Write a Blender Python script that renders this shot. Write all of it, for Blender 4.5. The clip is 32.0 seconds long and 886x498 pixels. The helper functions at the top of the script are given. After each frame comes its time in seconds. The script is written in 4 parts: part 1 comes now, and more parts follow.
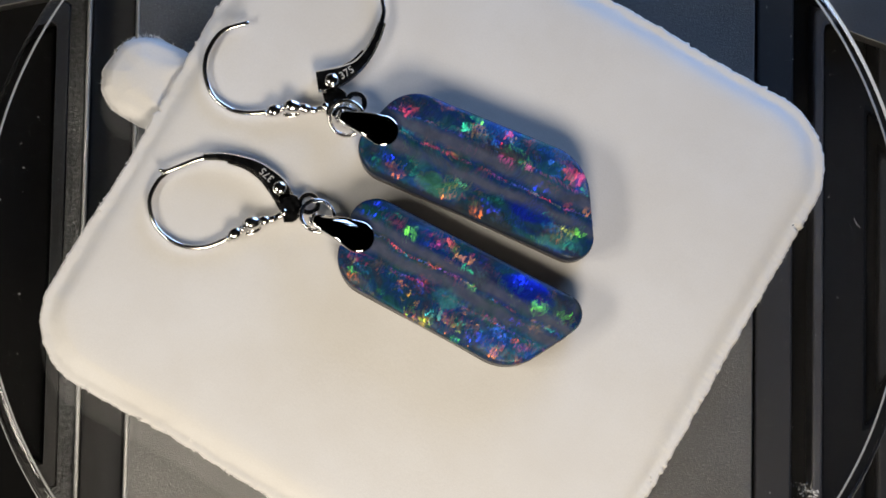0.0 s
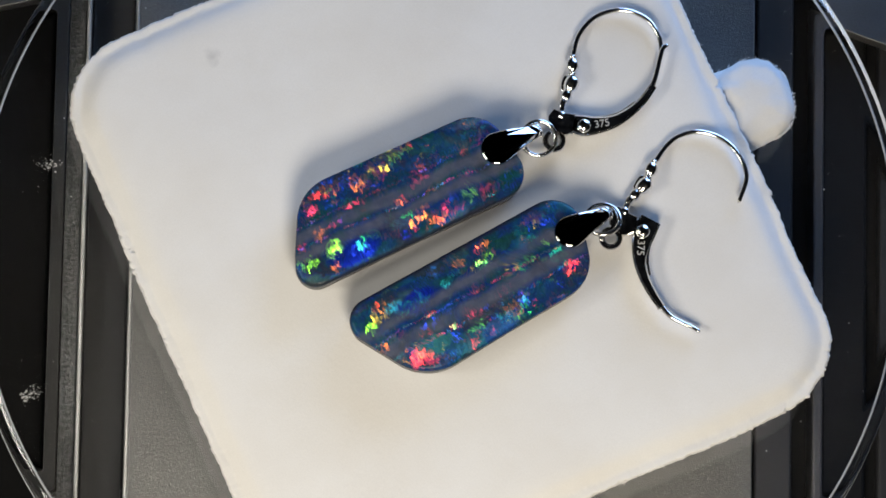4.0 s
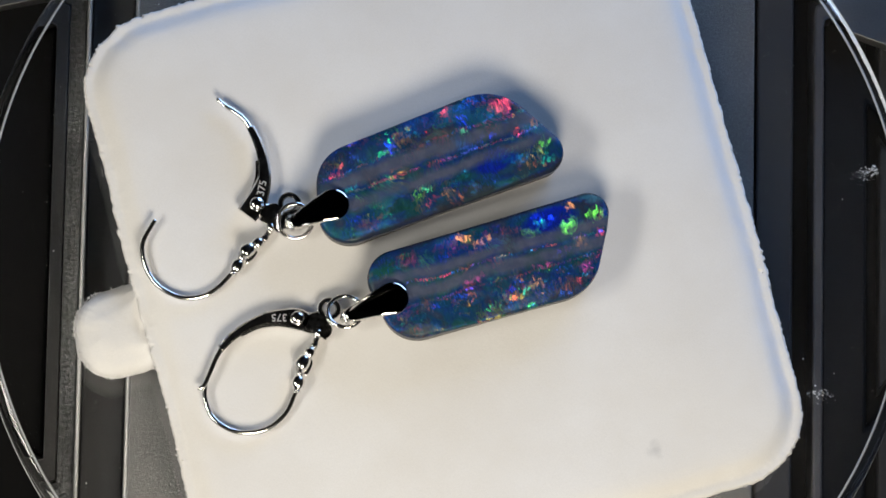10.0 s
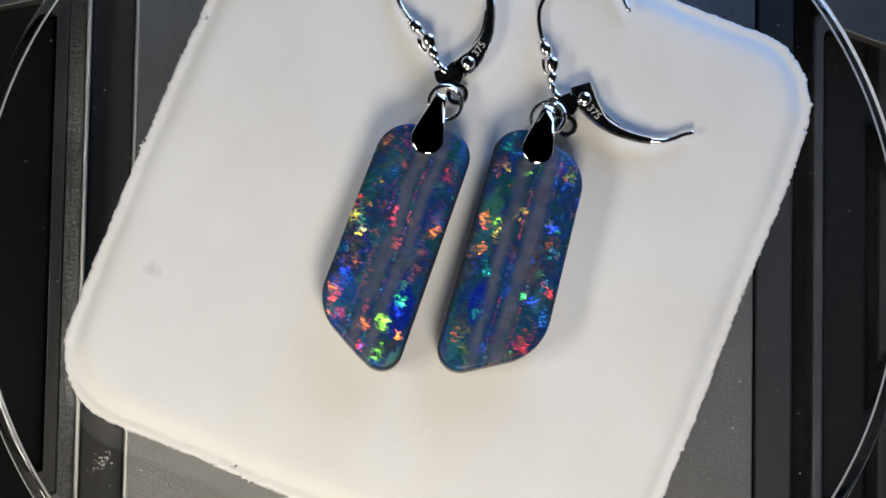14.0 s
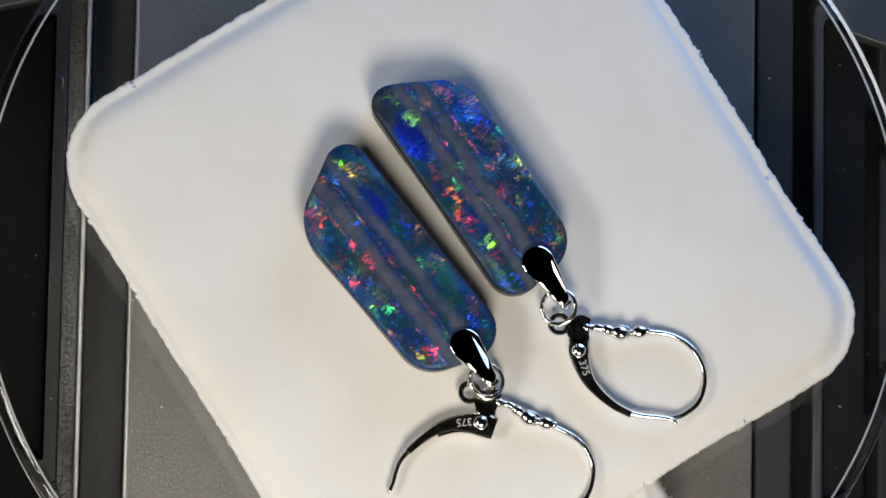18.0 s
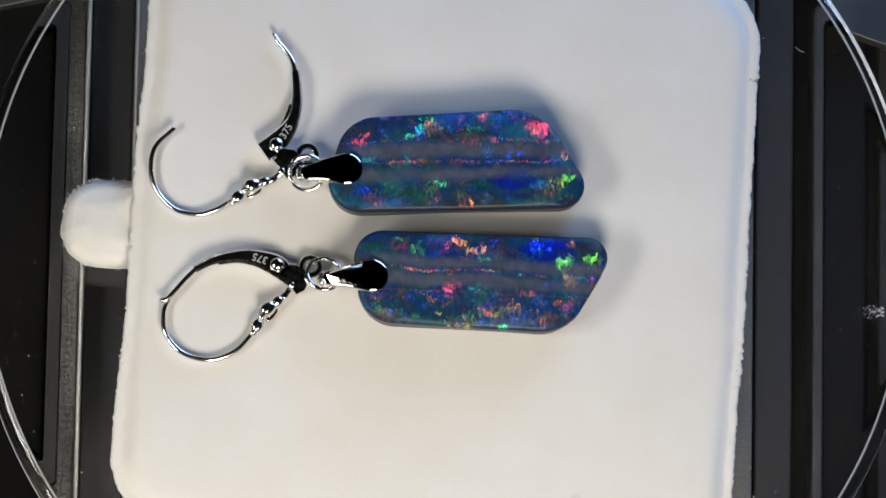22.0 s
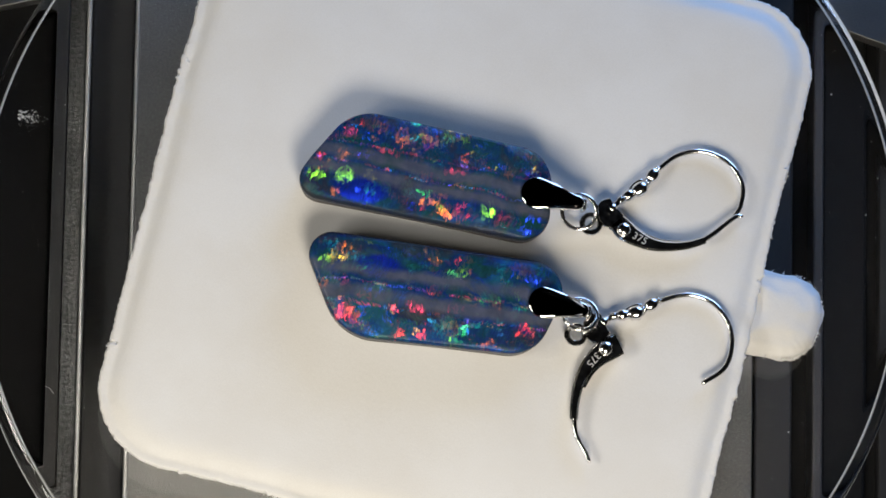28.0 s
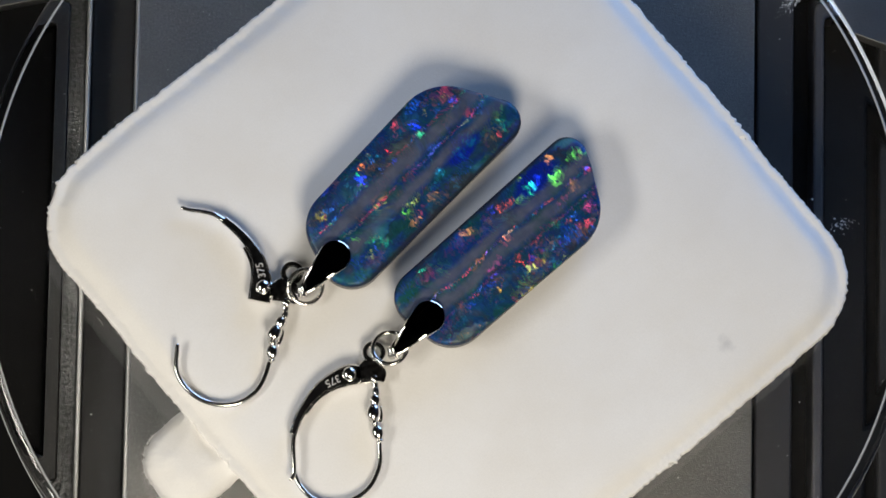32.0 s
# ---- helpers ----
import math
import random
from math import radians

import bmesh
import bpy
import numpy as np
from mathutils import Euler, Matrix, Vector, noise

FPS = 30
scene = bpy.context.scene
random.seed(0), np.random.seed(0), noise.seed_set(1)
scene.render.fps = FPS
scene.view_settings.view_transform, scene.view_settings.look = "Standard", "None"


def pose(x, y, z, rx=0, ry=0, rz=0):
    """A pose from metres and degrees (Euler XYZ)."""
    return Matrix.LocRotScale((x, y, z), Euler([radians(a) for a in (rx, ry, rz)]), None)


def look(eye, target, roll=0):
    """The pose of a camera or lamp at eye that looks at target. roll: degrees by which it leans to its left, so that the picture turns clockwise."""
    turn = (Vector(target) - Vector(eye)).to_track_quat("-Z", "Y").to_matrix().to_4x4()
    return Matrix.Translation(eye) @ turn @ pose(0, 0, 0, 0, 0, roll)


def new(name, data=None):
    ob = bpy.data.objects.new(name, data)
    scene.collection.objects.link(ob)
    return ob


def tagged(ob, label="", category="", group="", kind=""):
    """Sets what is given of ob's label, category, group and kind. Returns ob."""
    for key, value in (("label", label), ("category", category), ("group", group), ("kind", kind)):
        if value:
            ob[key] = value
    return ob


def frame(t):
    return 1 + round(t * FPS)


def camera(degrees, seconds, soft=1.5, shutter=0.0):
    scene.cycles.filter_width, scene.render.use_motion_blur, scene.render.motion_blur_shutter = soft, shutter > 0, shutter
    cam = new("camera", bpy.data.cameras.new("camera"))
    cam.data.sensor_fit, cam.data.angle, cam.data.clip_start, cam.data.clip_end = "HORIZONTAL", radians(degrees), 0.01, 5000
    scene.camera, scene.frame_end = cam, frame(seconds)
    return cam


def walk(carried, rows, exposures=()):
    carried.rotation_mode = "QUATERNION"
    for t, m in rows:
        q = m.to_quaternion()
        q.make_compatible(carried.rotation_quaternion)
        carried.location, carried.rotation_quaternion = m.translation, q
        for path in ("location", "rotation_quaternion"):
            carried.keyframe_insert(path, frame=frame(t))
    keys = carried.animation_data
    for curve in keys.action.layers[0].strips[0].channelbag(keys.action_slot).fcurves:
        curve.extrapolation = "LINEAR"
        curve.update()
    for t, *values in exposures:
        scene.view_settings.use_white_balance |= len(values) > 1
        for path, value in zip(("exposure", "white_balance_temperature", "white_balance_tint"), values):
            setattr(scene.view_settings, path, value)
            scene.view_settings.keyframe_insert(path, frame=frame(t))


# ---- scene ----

# Lengths below are in millimetres and turned into metres by MM.
MM = 0.001
RATE = 0.550904        # turn of the dish in radians a second, clockwise from above
SECONDS = 32.0

cam = camera(8.966, SECONDS, soft=1.65)
EYE = pose(-37.91 * MM, -119.64 * MM, 596.9 * MM, 11.172, -3.578, 0)
walk(cam, [(0.0, EYE), (SECONDS, EYE)], ((0.0, -0.12, 6850, 10), (1.2, -0.09, 6620, 9), (2.2, -0.06, 6500, 8), (6.0, -0.04, 6500, 8), (24.0, -0.04, 6500, 8), (27.0, -0.09, 6500, 8), (SECONDS, -0.09, 6500, 8)))

# ---------------------------------------------------------------- light
world = bpy.data.worlds.new("world")
scene.world = world
world.use_nodes = True
world.node_tree.nodes["Background"].inputs[0].default_value = (0.75, 0.80, 1.0, 1)
world.node_tree.nodes["Background"].inputs[1].default_value = 0.05


def area_lamp(name, eye, target, watts, size, colour):
    data = bpy.data.lights.new(name, "AREA")
    data.shape, data.size, data.energy, data.color = "DISK", size * MM, watts, colour
    ob = new(name, data)
    ob.matrix_world = look([c * MM for c in eye], [c * MM for c in target])
    return ob


area_lamp("desk_light", (12, -137, 126), (0, 0, 0), 0.268, 74, (1.0, 0.90, 0.76))
area_lamp("side_light", (-150, -35, 125), (0, 0, 0), 0.080, 44, (1.0, 0.95, 0.88))
area_lamp("side_light", (-140, -85, 120), (0, 0, 0), 0.080, 44, (1.0, 0.95, 0.88))
area_lamp("window_light", (115, 198, 42), (0, 0, 0), 0.60, 190, (0.34, 0.55, 1.0))


# ---------------------------------------------------------------- materials
def material(name, colour=(0.5, 0.5, 0.5), rough=0.5, metal=0.0, **more):
    m = bpy.data.materials.new(name)
    m.use_nodes = True
    b = m.node_tree.nodes["Principled BSDF"]
    b.inputs["Base Color"].default_value = (*colour, 1)
    b.inputs["Roughness"].default_value = rough
    b.inputs["Metallic"].default_value = metal
    for key, value in more.items():
        b.inputs[key.replace("_", " ")].default_value = value
    return m


def node(m, kind, **inputs):
    n = m.node_tree.nodes.new(kind)
    for key, value in inputs.items():
        n.inputs[key.replace("_", " ")].default_value = value
    return n


def link(m, a, b):
    m.node_tree.links.new(a, b)


def shader(m):
    return m.node_tree.nodes["Principled BSDF"]


def place(m, scale=(1, 1, 1)):
    """Object coordinates in millimetres, stretched by scale."""
    c = node(m, "ShaderNodeTexCoord")
    p = node(m, "ShaderNodeMapping")
    p.inputs["Scale"].default_value = [1000 * v for v in scale]
    link(m, c.outputs["Object"], p.inputs["Vector"])
    return p.outputs["Vector"]


def noise_at(m, vector, scale, detail=3.0, rough=0.55):
    n = node(m, "ShaderNodeTexNoise", Scale=scale, Detail=detail, Roughness=rough)
    link(m, vector, n.inputs["Vector"])
    return n.outputs["Fac"]


def ramp(m, fac, stops):
    n = node(m, "ShaderNodeValToRGB")
    el = n.color_ramp.elements
    while len(el) < len(stops):
        el.new(0.5)
    for e, (at, colour) in zip(el, stops):
        e.position, e.color = at, (*colour, 1)
    link(m, fac, n.inputs["Fac"])
    return n.outputs["Color"]


def maths(m, op, a, b=None):
    n = node(m, "ShaderNodeMath")
    n.operation = op
    for i, v in enumerate((a, b)):
        if v is None:
            continue
        if isinstance(v, (int, float)):
            n.inputs[i].default_value = v
        else:
            link(m, v, n.inputs[i])
    return n.outputs[0]


def mix(m, fac, a, b, blend="MIX"):
    n = node(m, "ShaderNodeMix")
    n.data_type, n.blend_type = "RGBA", blend
    for slot, v in ((0, fac), (6, a), (7, b)):
        if isinstance(v, (int, float)):
            n.inputs[slot].default_value = v
        elif isinstance(v, tuple):
            n.inputs[slot].default_value = (*v, 1)
        else:
            link(m, v, n.inputs[slot])
    return n.outputs[2]


def bump(m, height, strength, distance):
    n = node(m, "ShaderNodeBump", Strength=strength, Distance=distance * MM)
    link(m, height, n.inputs["Height"])
    link(m, n.outputs["Normal"], shader(m).inputs["Normal"])


def velvet_material():
    m = material("white_velvet", (0.8, 0.79, 0.77), 0.95, Sheen_Weight=0.25, Sheen_Roughness=0.5)
    v = place(m)
    soft, grain = noise_at(m, v, 0.09, 3), noise_at(m, v, 6.0, 4, 0.75)
    tone = ramp(m, soft, [(0.35, (0.80, 0.785, 0.76)), (0.65, (0.84, 0.835, 0.825))])
    for x, y, r, d in ((16.4, -27.05, 1.5, 0.45), (0.6, 0.2, 0.55, 0.35)):
        far = node(m, "ShaderNodeVectorMath")
        far.operation = "DISTANCE"
        link(m, v, far.inputs[0])
        far.inputs[1].default_value = (x, y, 8.1)
        spot = maths(m, "SUBTRACT", maths(m, "ADD", maths(m, "DIVIDE", far.outputs["Value"], r), maths(m, "MULTIPLY", noise_at(m, v, 1.1, 3), 1.2)), 0.35)
        tone = mix(m, maths(m, "MULTIPLY", maths(m, "SUBTRACT", 1.0, maths(m, "MINIMUM", maths(m, "MAXIMUM", spot, 0.0), 1.0)), d), tone, (0.30, 0.30, 0.32))
    link(m, mix(m, 0.16, tone, ramp(m, grain, [(0.3, (0.6, 0.6, 0.6)), (0.7, (1, 1, 1))]), "MULTIPLY"), shader(m).inputs["Base Color"])
    bump(m, maths(m, "ADD", maths(m, "ADD", grain, maths(m, "MULTIPLY", noise_at(m, v, 2.4, 3), 0.9)), maths(m, "MULTIPLY", noise_at(m, v, 0.35, 2), 0.6)), 0.15, 0.2)
    return m


def metal_material():
    m = material("white_gold", (0.80, 0.79, 0.77), 0.08, 1.0)
    v = place(m)
    link(m, ramp(m, noise_at(m, v, 2.2, 4), [(0.3, (0.11,) * 3), (0.75, (0.24,) * 3)]), shader(m).inputs["Roughness"])
    bump(m, noise_at(m, v, 0.9, 2), 0.05, 0.10)
    return m


def vec(m, op, a, b=None, c=None):
    n = node(m, "ShaderNodeVectorMath")
    n.operation = op
    for i, v in enumerate((a, b, c)):
        if v is None:
            continue
        if isinstance(v, tuple):
            n.inputs[i].default_value = v
        else:
            link(m, v, n.inputs[i])
    return n.outputs[0]


def step_up(m, v, low, high):
    n = node(m, "ShaderNodeMapRange")
    n.inputs[1].default_value, n.inputs[2].default_value = low, high
    link(m, v, n.inputs[0])
    return n.outputs[0]


VIVID = [(0.0, (0.90, 0.03, 0.09)), (0.08, (0.95, 0.09, 0.04)), (0.18, (0.95, 0.30, 0.06)), (0.27, (0.75, 0.50, 0.05)), (0.36, (0.25, 0.75, 0.05)),
         (0.46, (0.02, 0.60, 0.18)), (0.57, (0.02, 0.42, 0.5)), (0.68, (0.02, 0.16, 0.85)), (0.86, (0.03, 0.04, 0.9)), (1.0, (0.04, 0.34, 0.6))]
FIELD = [(0.0, (0.03, 0.15, 0.10)), (0.22, (0.03, 0.17, 0.17)), (0.40, (0.03, 0.14, 0.24)), (0.52, (0.02, 0.07, 0.40)), (0.62, (0.03, 0.12, 0.24)), (0.78, (0.07, 0.09, 0.13)), (1.0, (0.04, 0.17, 0.11))]
THREAD = [(0.0, (0.8, 0.03, 0.16)), (0.45, (0.85, 0.10, 0.08)), (0.58, (0.03, 0.4, 0.3)), (0.74, (0.05, 0.10, 0.7)), (1.0, (0.35, 0.05, 0.35))]


HUES = {"red": (1.0, 0.05, 0.05), "pink": (0.95, 0.05, 0.16), "orange": (1.0, 0.25, 0.04), "yellow": (0.85, 0.62, 0.05), "lime": (0.30, 0.95, 0.04),
        "green": (0.05, 0.75, 0.18), "cyan": (0.02, 0.40, 0.42), "blue": (0.015, 0.05, 0.85)}


def opal_material(seed, bands, threads, busy, pool, flashes, inner):
    """Boulder opal: grey potch bands along the length, thin coloured threads beside them, and between them grains of the play of
    colour, each grain a small tilted mirror under the polish."""
    m = material("opal", (0.03, 0.05, 0.13), 0.2, Specular_IOR_Level=0.08)
    base = shader(m)
    v = place(m)
    slow = node(m, "ShaderNodeTexNoise", Scale=0.22, Detail=2.0)
    quick = node(m, "ShaderNodeTexNoise", Scale=1.5, Detail=4.0, Roughness=0.65)
    shifted = vec(m, "ADD", v, (seed * 3.1, seed * 1.7, 0.0))
    link(m, shifted, slow.inputs["Vector"])
    link(m, shifted, quick.inputs["Vector"])
    # bent coordinates for the bands, ragged ones for the grains
    bent = vec(m, "MULTIPLY_ADD", slow.outputs["Color"], (0.0, 1.5, 0.0), vec(m, "ADD", v, (0.0, -0.75, 0.0)))
    bent = vec(m, "MULTIPLY_ADD", quick.outputs["Color"], (0.0, 0.45, 0.0), vec(m, "ADD", bent, (0.0, -0.225, 0.0)))
    swirl = vec(m, "MULTIPLY_ADD", slow.outputs["Color"], (4.2, 3.2, 0.0), shifted)
    ragged = vec(m, "MULTIPLY_ADD", quick.outputs["Color"], (2.2, 2.2, 0.0), shifted)
    sep = node(m, "ShaderNodeSeparateXYZ")
    link(m, bent, sep.inputs[0])
    across = sep.outputs[1]

    def stripe(centre, half, edge):
        d = maths(m, "ABSOLUTE", maths(m, "SUBTRACT", across, centre))
        return step_up(m, d, half + edge, half - edge)

    grey = None
    for c, half in bands:
        g = maths(m, "MULTIPLY", stripe(c, half + 0.02, 0.34), maths(m, "ADD", maths(m, "MULTIPLY", step_up(m, noise_at(m, vec(m, "ADD", v, (c * 9.0 + seed, 0.0, 0.0)), 0.30, 2), 0.30, 0.52), 0.40), 0.60))
        grey = g if grey is None else maths(m, "MAXIMUM", grey, g)
    thread = None
    for c in threads:
        g = stripe(c, 0.13, 0.10)
        thread = g if thread is None else maths(m, "MAXIMUM", thread, g)

    def grains(scale, tilt, stops, low, streak, blend=0.0):
        at = vec(m, "MULTIPLY", ragged, scale)
        vo = node(m, "ShaderNodeTexVoronoi", Scale=1.0, Randomness=1.0)
        if blend:
            vo.feature = "SMOOTH_F1"
            vo.inputs["Smoothness"].default_value = blend
        link(m, at, vo.inputs["Vector"])
        free = node(m, "ShaderNodeTexWhiteNoise")
        link(m, vo.outputs["Position"], free.inputs["Vector"])
        rgb = node(m, "ShaderNodeSeparateColor")
        link(m, vo.outputs["Color"] if blend else free.outputs["Color"], rgb.inputs[0])
        hue = ramp(m, rgb.outputs[2], stops)
        fine = node(m, "ShaderNodeTexNoise", Scale=1.0, Detail=4.0, Roughness=0.65)
        link(m, vec(m, "MULTIPLY", swirl, streak), fine.inputs["Vector"])
        lean = vec(m, "MULTIPLY_ADD", vo.outputs["Color"], (tilt, tilt, 0.0), (-tilt / 2, -tilt / 2, 0.0))
        lean = vec(m, "ADD", lean, vec(m, "MULTIPLY_ADD", fine.outputs["Color"], (0.7, 0.7, 0.0), (-0.35, -0.35, 0.0)))
        broken = step_up(m, fine.outputs["Fac"], 0.47, 0.57)
        spin = node(m, "ShaderNodeVectorTransform")
        spin.vector_type, spin.convert_from, spin.convert_to = "VECTOR", "OBJECT", "WORLD"
        link(m, lean, spin.inputs[0])
        geo = node(m, "ShaderNodeNewGeometry")
        unit = vec(m, "NORMALIZE", vec(m, "ADD", geo.outputs["Normal"], spin.outputs[0]))
        gl = node(m, "ShaderNodeBsdfAnisotropic", Roughness=low)
        link(m, hue, gl.inputs["Color"])
        link(m, unit, gl.inputs["Normal"])
        return gl, rgb.outputs[1], hue, broken

    field, _, field_hue, _ = grains((0.26, 0.42, 0.0), 0.75, FIELD, 0.46, (2.4, 1.1, 1.0), 0.55)
    spark, pick, spark_hue, bits = grains((0.60, 0.80, 0.0), 1.4, VIVID, 0.28, (4.6, 1.5, 1.0))
    fleck, pick2, fleck_hue, bits2 = grains((1.3, 2.0, 0.0), 1.4, VIVID, 0.28, (6.0, 2.2, 1.0))
    line, _, line_hue, _ = grains((0.7, 1.0, 0.0), 0.9, THREAD, 0.42, (2.0, 4.0, 1.0))
    cluster = step_up(m, noise_at(m, shifted, 0.42, 2), 0.42, 0.56)
    chosen = maths(m, "MULTIPLY", maths(m, "MULTIPLY", step_up(m, pick, 0.66, 0.69), bits), maths(m, "ADD", maths(m, "MULTIPLY", cluster, 0.8), 0.2))
    # one side of the stone is crowded with flecks, the other calm with broad clouds
    crowd = maths(m, "ADD", maths(m, "MULTIPLY", step_up(m, across, *busy), 0.85), 0.15)
    chosen2 = maths(m, "MULTIPLY", step_up(m, pick2, 0.52, 0.56), maths(m, "MULTIPLY", maths(m, "MULTIPLY", bits2, crowd), maths(m, "ADD", maths(m, "MULTIPLY", cluster, 0.7), 0.3)))

    # body colour: dark blue with green and violet clouds, grey bands, faint threads
    cloud = ramp(m, noise_at(m, vec(m, "MULTIPLY", swirl, (0.8, 1.0, 1.0)), 0.40, 3), [(0.30, (0.012, 0.072, 0.066)), (0.40, (0.012, 0.064, 0.108)), (0.48, (0.012, 0.036, 0.180)), (0.54, (0.014, 0.056, 0.120)), (0.60, (0.030, 0.036, 0.085)), (0.72, (0.075, 0.084, 0.105))])
    body = mix(m, 0.06, cloud, field_hue)
    body = mix(m, maths(m, "MULTIPLY", chosen, 0.10), body, spark_hue)
    # a broad clear blue pool
    near = vec(m, "DIVIDE", vec(m, "SUBTRACT", vec(m, "MULTIPLY_ADD", quick.outputs["Color"], (1.2, 0.9, 0.0), vec(m, "MULTIPLY", v, (1.0, 1.0, 0.0))), (pool[0] + 0.6, pool[1] + 0.45, 0.0)), (pool[2], pool[3], 1.0))
    size = node(m, "ShaderNodeVectorMath")
    size.operation = "LENGTH"
    link(m, near, size.inputs[0])
    blue = maths(m, "MULTIPLY", step_up(m, size.outputs["Value"], 1.05, 0.75), maths(m, "SUBTRACT", 1.0, grey))
    body = mix(m, maths(m, "MULTIPLY", blue, 0.8), body, ramp(m, noise_at(m, shifted, 0.7, 3), [(0.35, (0.010, 0.050, 0.17)), (0.65, (0.010, 0.026, 0.36))]))
    body = mix(m, maths(m, "MULTIPLY", grey, 0.88), body, ramp(m, noise_at(m, shifted, 0.8, 3), [(0.3, (0.070, 0.080, 0.120)), (0.7, (0.108, 0.118, 0.165))]))
    body = mix(m, maths(m, "MULTIPLY", maths(m, "MULTIPLY", thread, bits2), 0.16), body, line_hue)
    scratch = noise_at(m, vec(m, "MULTIPLY", vec(m, "MULTIPLY_ADD", slow.outputs["Color"], (4.0, 4.0, 0.0), shifted), (4.5, 1.1, 1.0)), 1.0, 6, 0.75)
    body = mix(m, maths(m, "SUBTRACT", 0.65, maths(m, "MULTIPLY", grey, 0.58)), body, ramp(m, scratch, [(0.30, (0.16, 0.17, 0.20)), (0.46, (0.60, 0.62, 0.64)), (0.60, (1.0, 1.0, 1.0)), (0.75, (1.7, 1.6, 1.6))]), "MULTIPLY")

    def over(fac, a, b):
        n = node(m, "ShaderNodeMixShader")
        link(m, fac, n.inputs[0])
        link(m, a, n.inputs[1])
        link(m, b, n.inputs[2])
        return n.outputs[0]

    tall = node(m, "ShaderNodeSeparateXYZ")
    link(m, v, tall.inputs[0])
    lower = maths(m, "MULTIPLY", step_up(m, maths(m, "MULTIPLY", tall.outputs[1], inner), 3.6, 4.8), 0.5)
    bevel = step_up(m, maths(m, "ADD", maths(m, "SUBTRACT", tall.outputs[2], lower), maths(m, "MULTIPLY", noise_at(m, shifted, 1.1, 3), 0.5)), 3.66, 3.40)
    body = mix(m, maths(m, "MULTIPLY", bevel, 0.8), body, (0.024, 0.025, 0.033))
    link(m, body, base.inputs["Base Color"])
    grey = maths(m, "MAXIMUM", grey, maths(m, "MULTIPLY", bevel, 0.85))
    clear = maths(m, "MULTIPLY", maths(m, "SUBTRACT", 1.0, maths(m, "MULTIPLY", grey, 0.93)), maths(m, "SUBTRACT", 1.0, maths(m, "MULTIPLY", blue, 0.75)))
    # larger flashes, torn into strokes across the stone's length
    strokes = node(m, "ShaderNodeTexNoise", Scale=1.0, Detail=5.0, Roughness=0.7)
    link(m, vec(m, "MULTIPLY", swirl, (2.3, 1.6, 1.0)), strokes.inputs["Vector"])
    shards = node(m, "ShaderNodeTexNoise", Scale=1.8, Detail=4.0, Roughness=0.6)
    link(m, shifted, shards.inputs["Vector"])
    facet = node(m, "ShaderNodeTexVoronoi", Scale=1.0, Randomness=1.0)
    flat = vec(m, "MULTIPLY_ADD", shards.outputs["Color"], (0.9, 0.9, 0.0), vec(m, "ADD", vec(m, "MULTIPLY", v, (1.0, 1.0, 0.0)), (-0.45, -0.45, 0.0)))
    flat = vec(m, "MULTIPLY_ADD", slow.outputs["Color"], (1.6, 1.6, 0.0), vec(m, "ADD", flat, (-0.8, -0.8, 0.0)))
    link(m, vec(m, "MULTIPLY", flat, (4.6, 2.1, 0.0)), facet.inputs["Vector"])
    # every facet takes its hue and lean whole, from where its middle lies
    torn = vec(m, "MULTIPLY", facet.outputs["Position"], (1 / 4.6, 1 / 2.1, 0.0))
    ragged_lean = vec(m, "MULTIPLY_ADD", facet.outputs["Color"], (0.3, 0.3, 0.0), (-0.15, -0.15, 0.0))
    ragged_lean = vec(m, "ADD", ragged_lean, vec(m, "MULTIPLY_ADD", strokes.outputs["Color"], (0.24, 0.24, 0.0), (-0.12, -0.12, 0.0)))
    share = node(m, "ShaderNodeSeparateColor")
    link(m, facet.outputs["Color"], share.inputs[0])
    whole = maths(m, "MULTIPLY", step_up(m, share.outputs[2], 0.15, 1.0), step_up(m, scratch, 0.34, 0.58))
    geo = node(m, "ShaderNodeNewGeometry")

    def flash_layer(group):
        hue, lean, shown = (0.0, 0.0, 0.0), (0.0, 0.0, 0.0), None
        for x, y, rx, ry, colour, heading in group:
            size = node(m, "ShaderNodeVectorMath")
            size.operation = "LENGTH"
            link(m, vec(m, "DIVIDE", vec(m, "SUBTRACT", torn, (x, y, 0.0)), (rx * 0.85, ry * 0.9, 1.0)), size.inputs[0])
            inside = step_up(m, size.outputs["Value"], 1.15, 0.8)
            hue = mix(m, inside, hue, HUES[colour])
            lean = mix(m, inside, lean, (0.48 * math.cos(radians(heading)), 0.48 * math.sin(radians(heading)), 0.0))
            shown = inside if shown is None else maths(m, "MAXIMUM", shown, inside)
        spin = node(m, "ShaderNodeVectorTransform")
        spin.vector_type, spin.convert_from, spin.convert_to = "VECTOR", "OBJECT", "WORLD"
        link(m, vec(m, "ADD", lean, ragged_lean), spin.inputs[0])
        flash = node(m, "ShaderNodeBsdfAnisotropic", Roughness=0.33)
        link(m, vec(m, "NORMALIZE", vec(m, "ADD", geo.outputs["Normal"], spin.outputs[0])), flash.inputs["Normal"])
        return flash, hue, maths(m, "MULTIPLY", shown, whole)

    sheen = node(m, "ShaderNodeBsdfAnisotropic", Roughness=0.44)
    sheen.inputs["Color"].default_value = (0.01, 0.035, 0.95, 1)
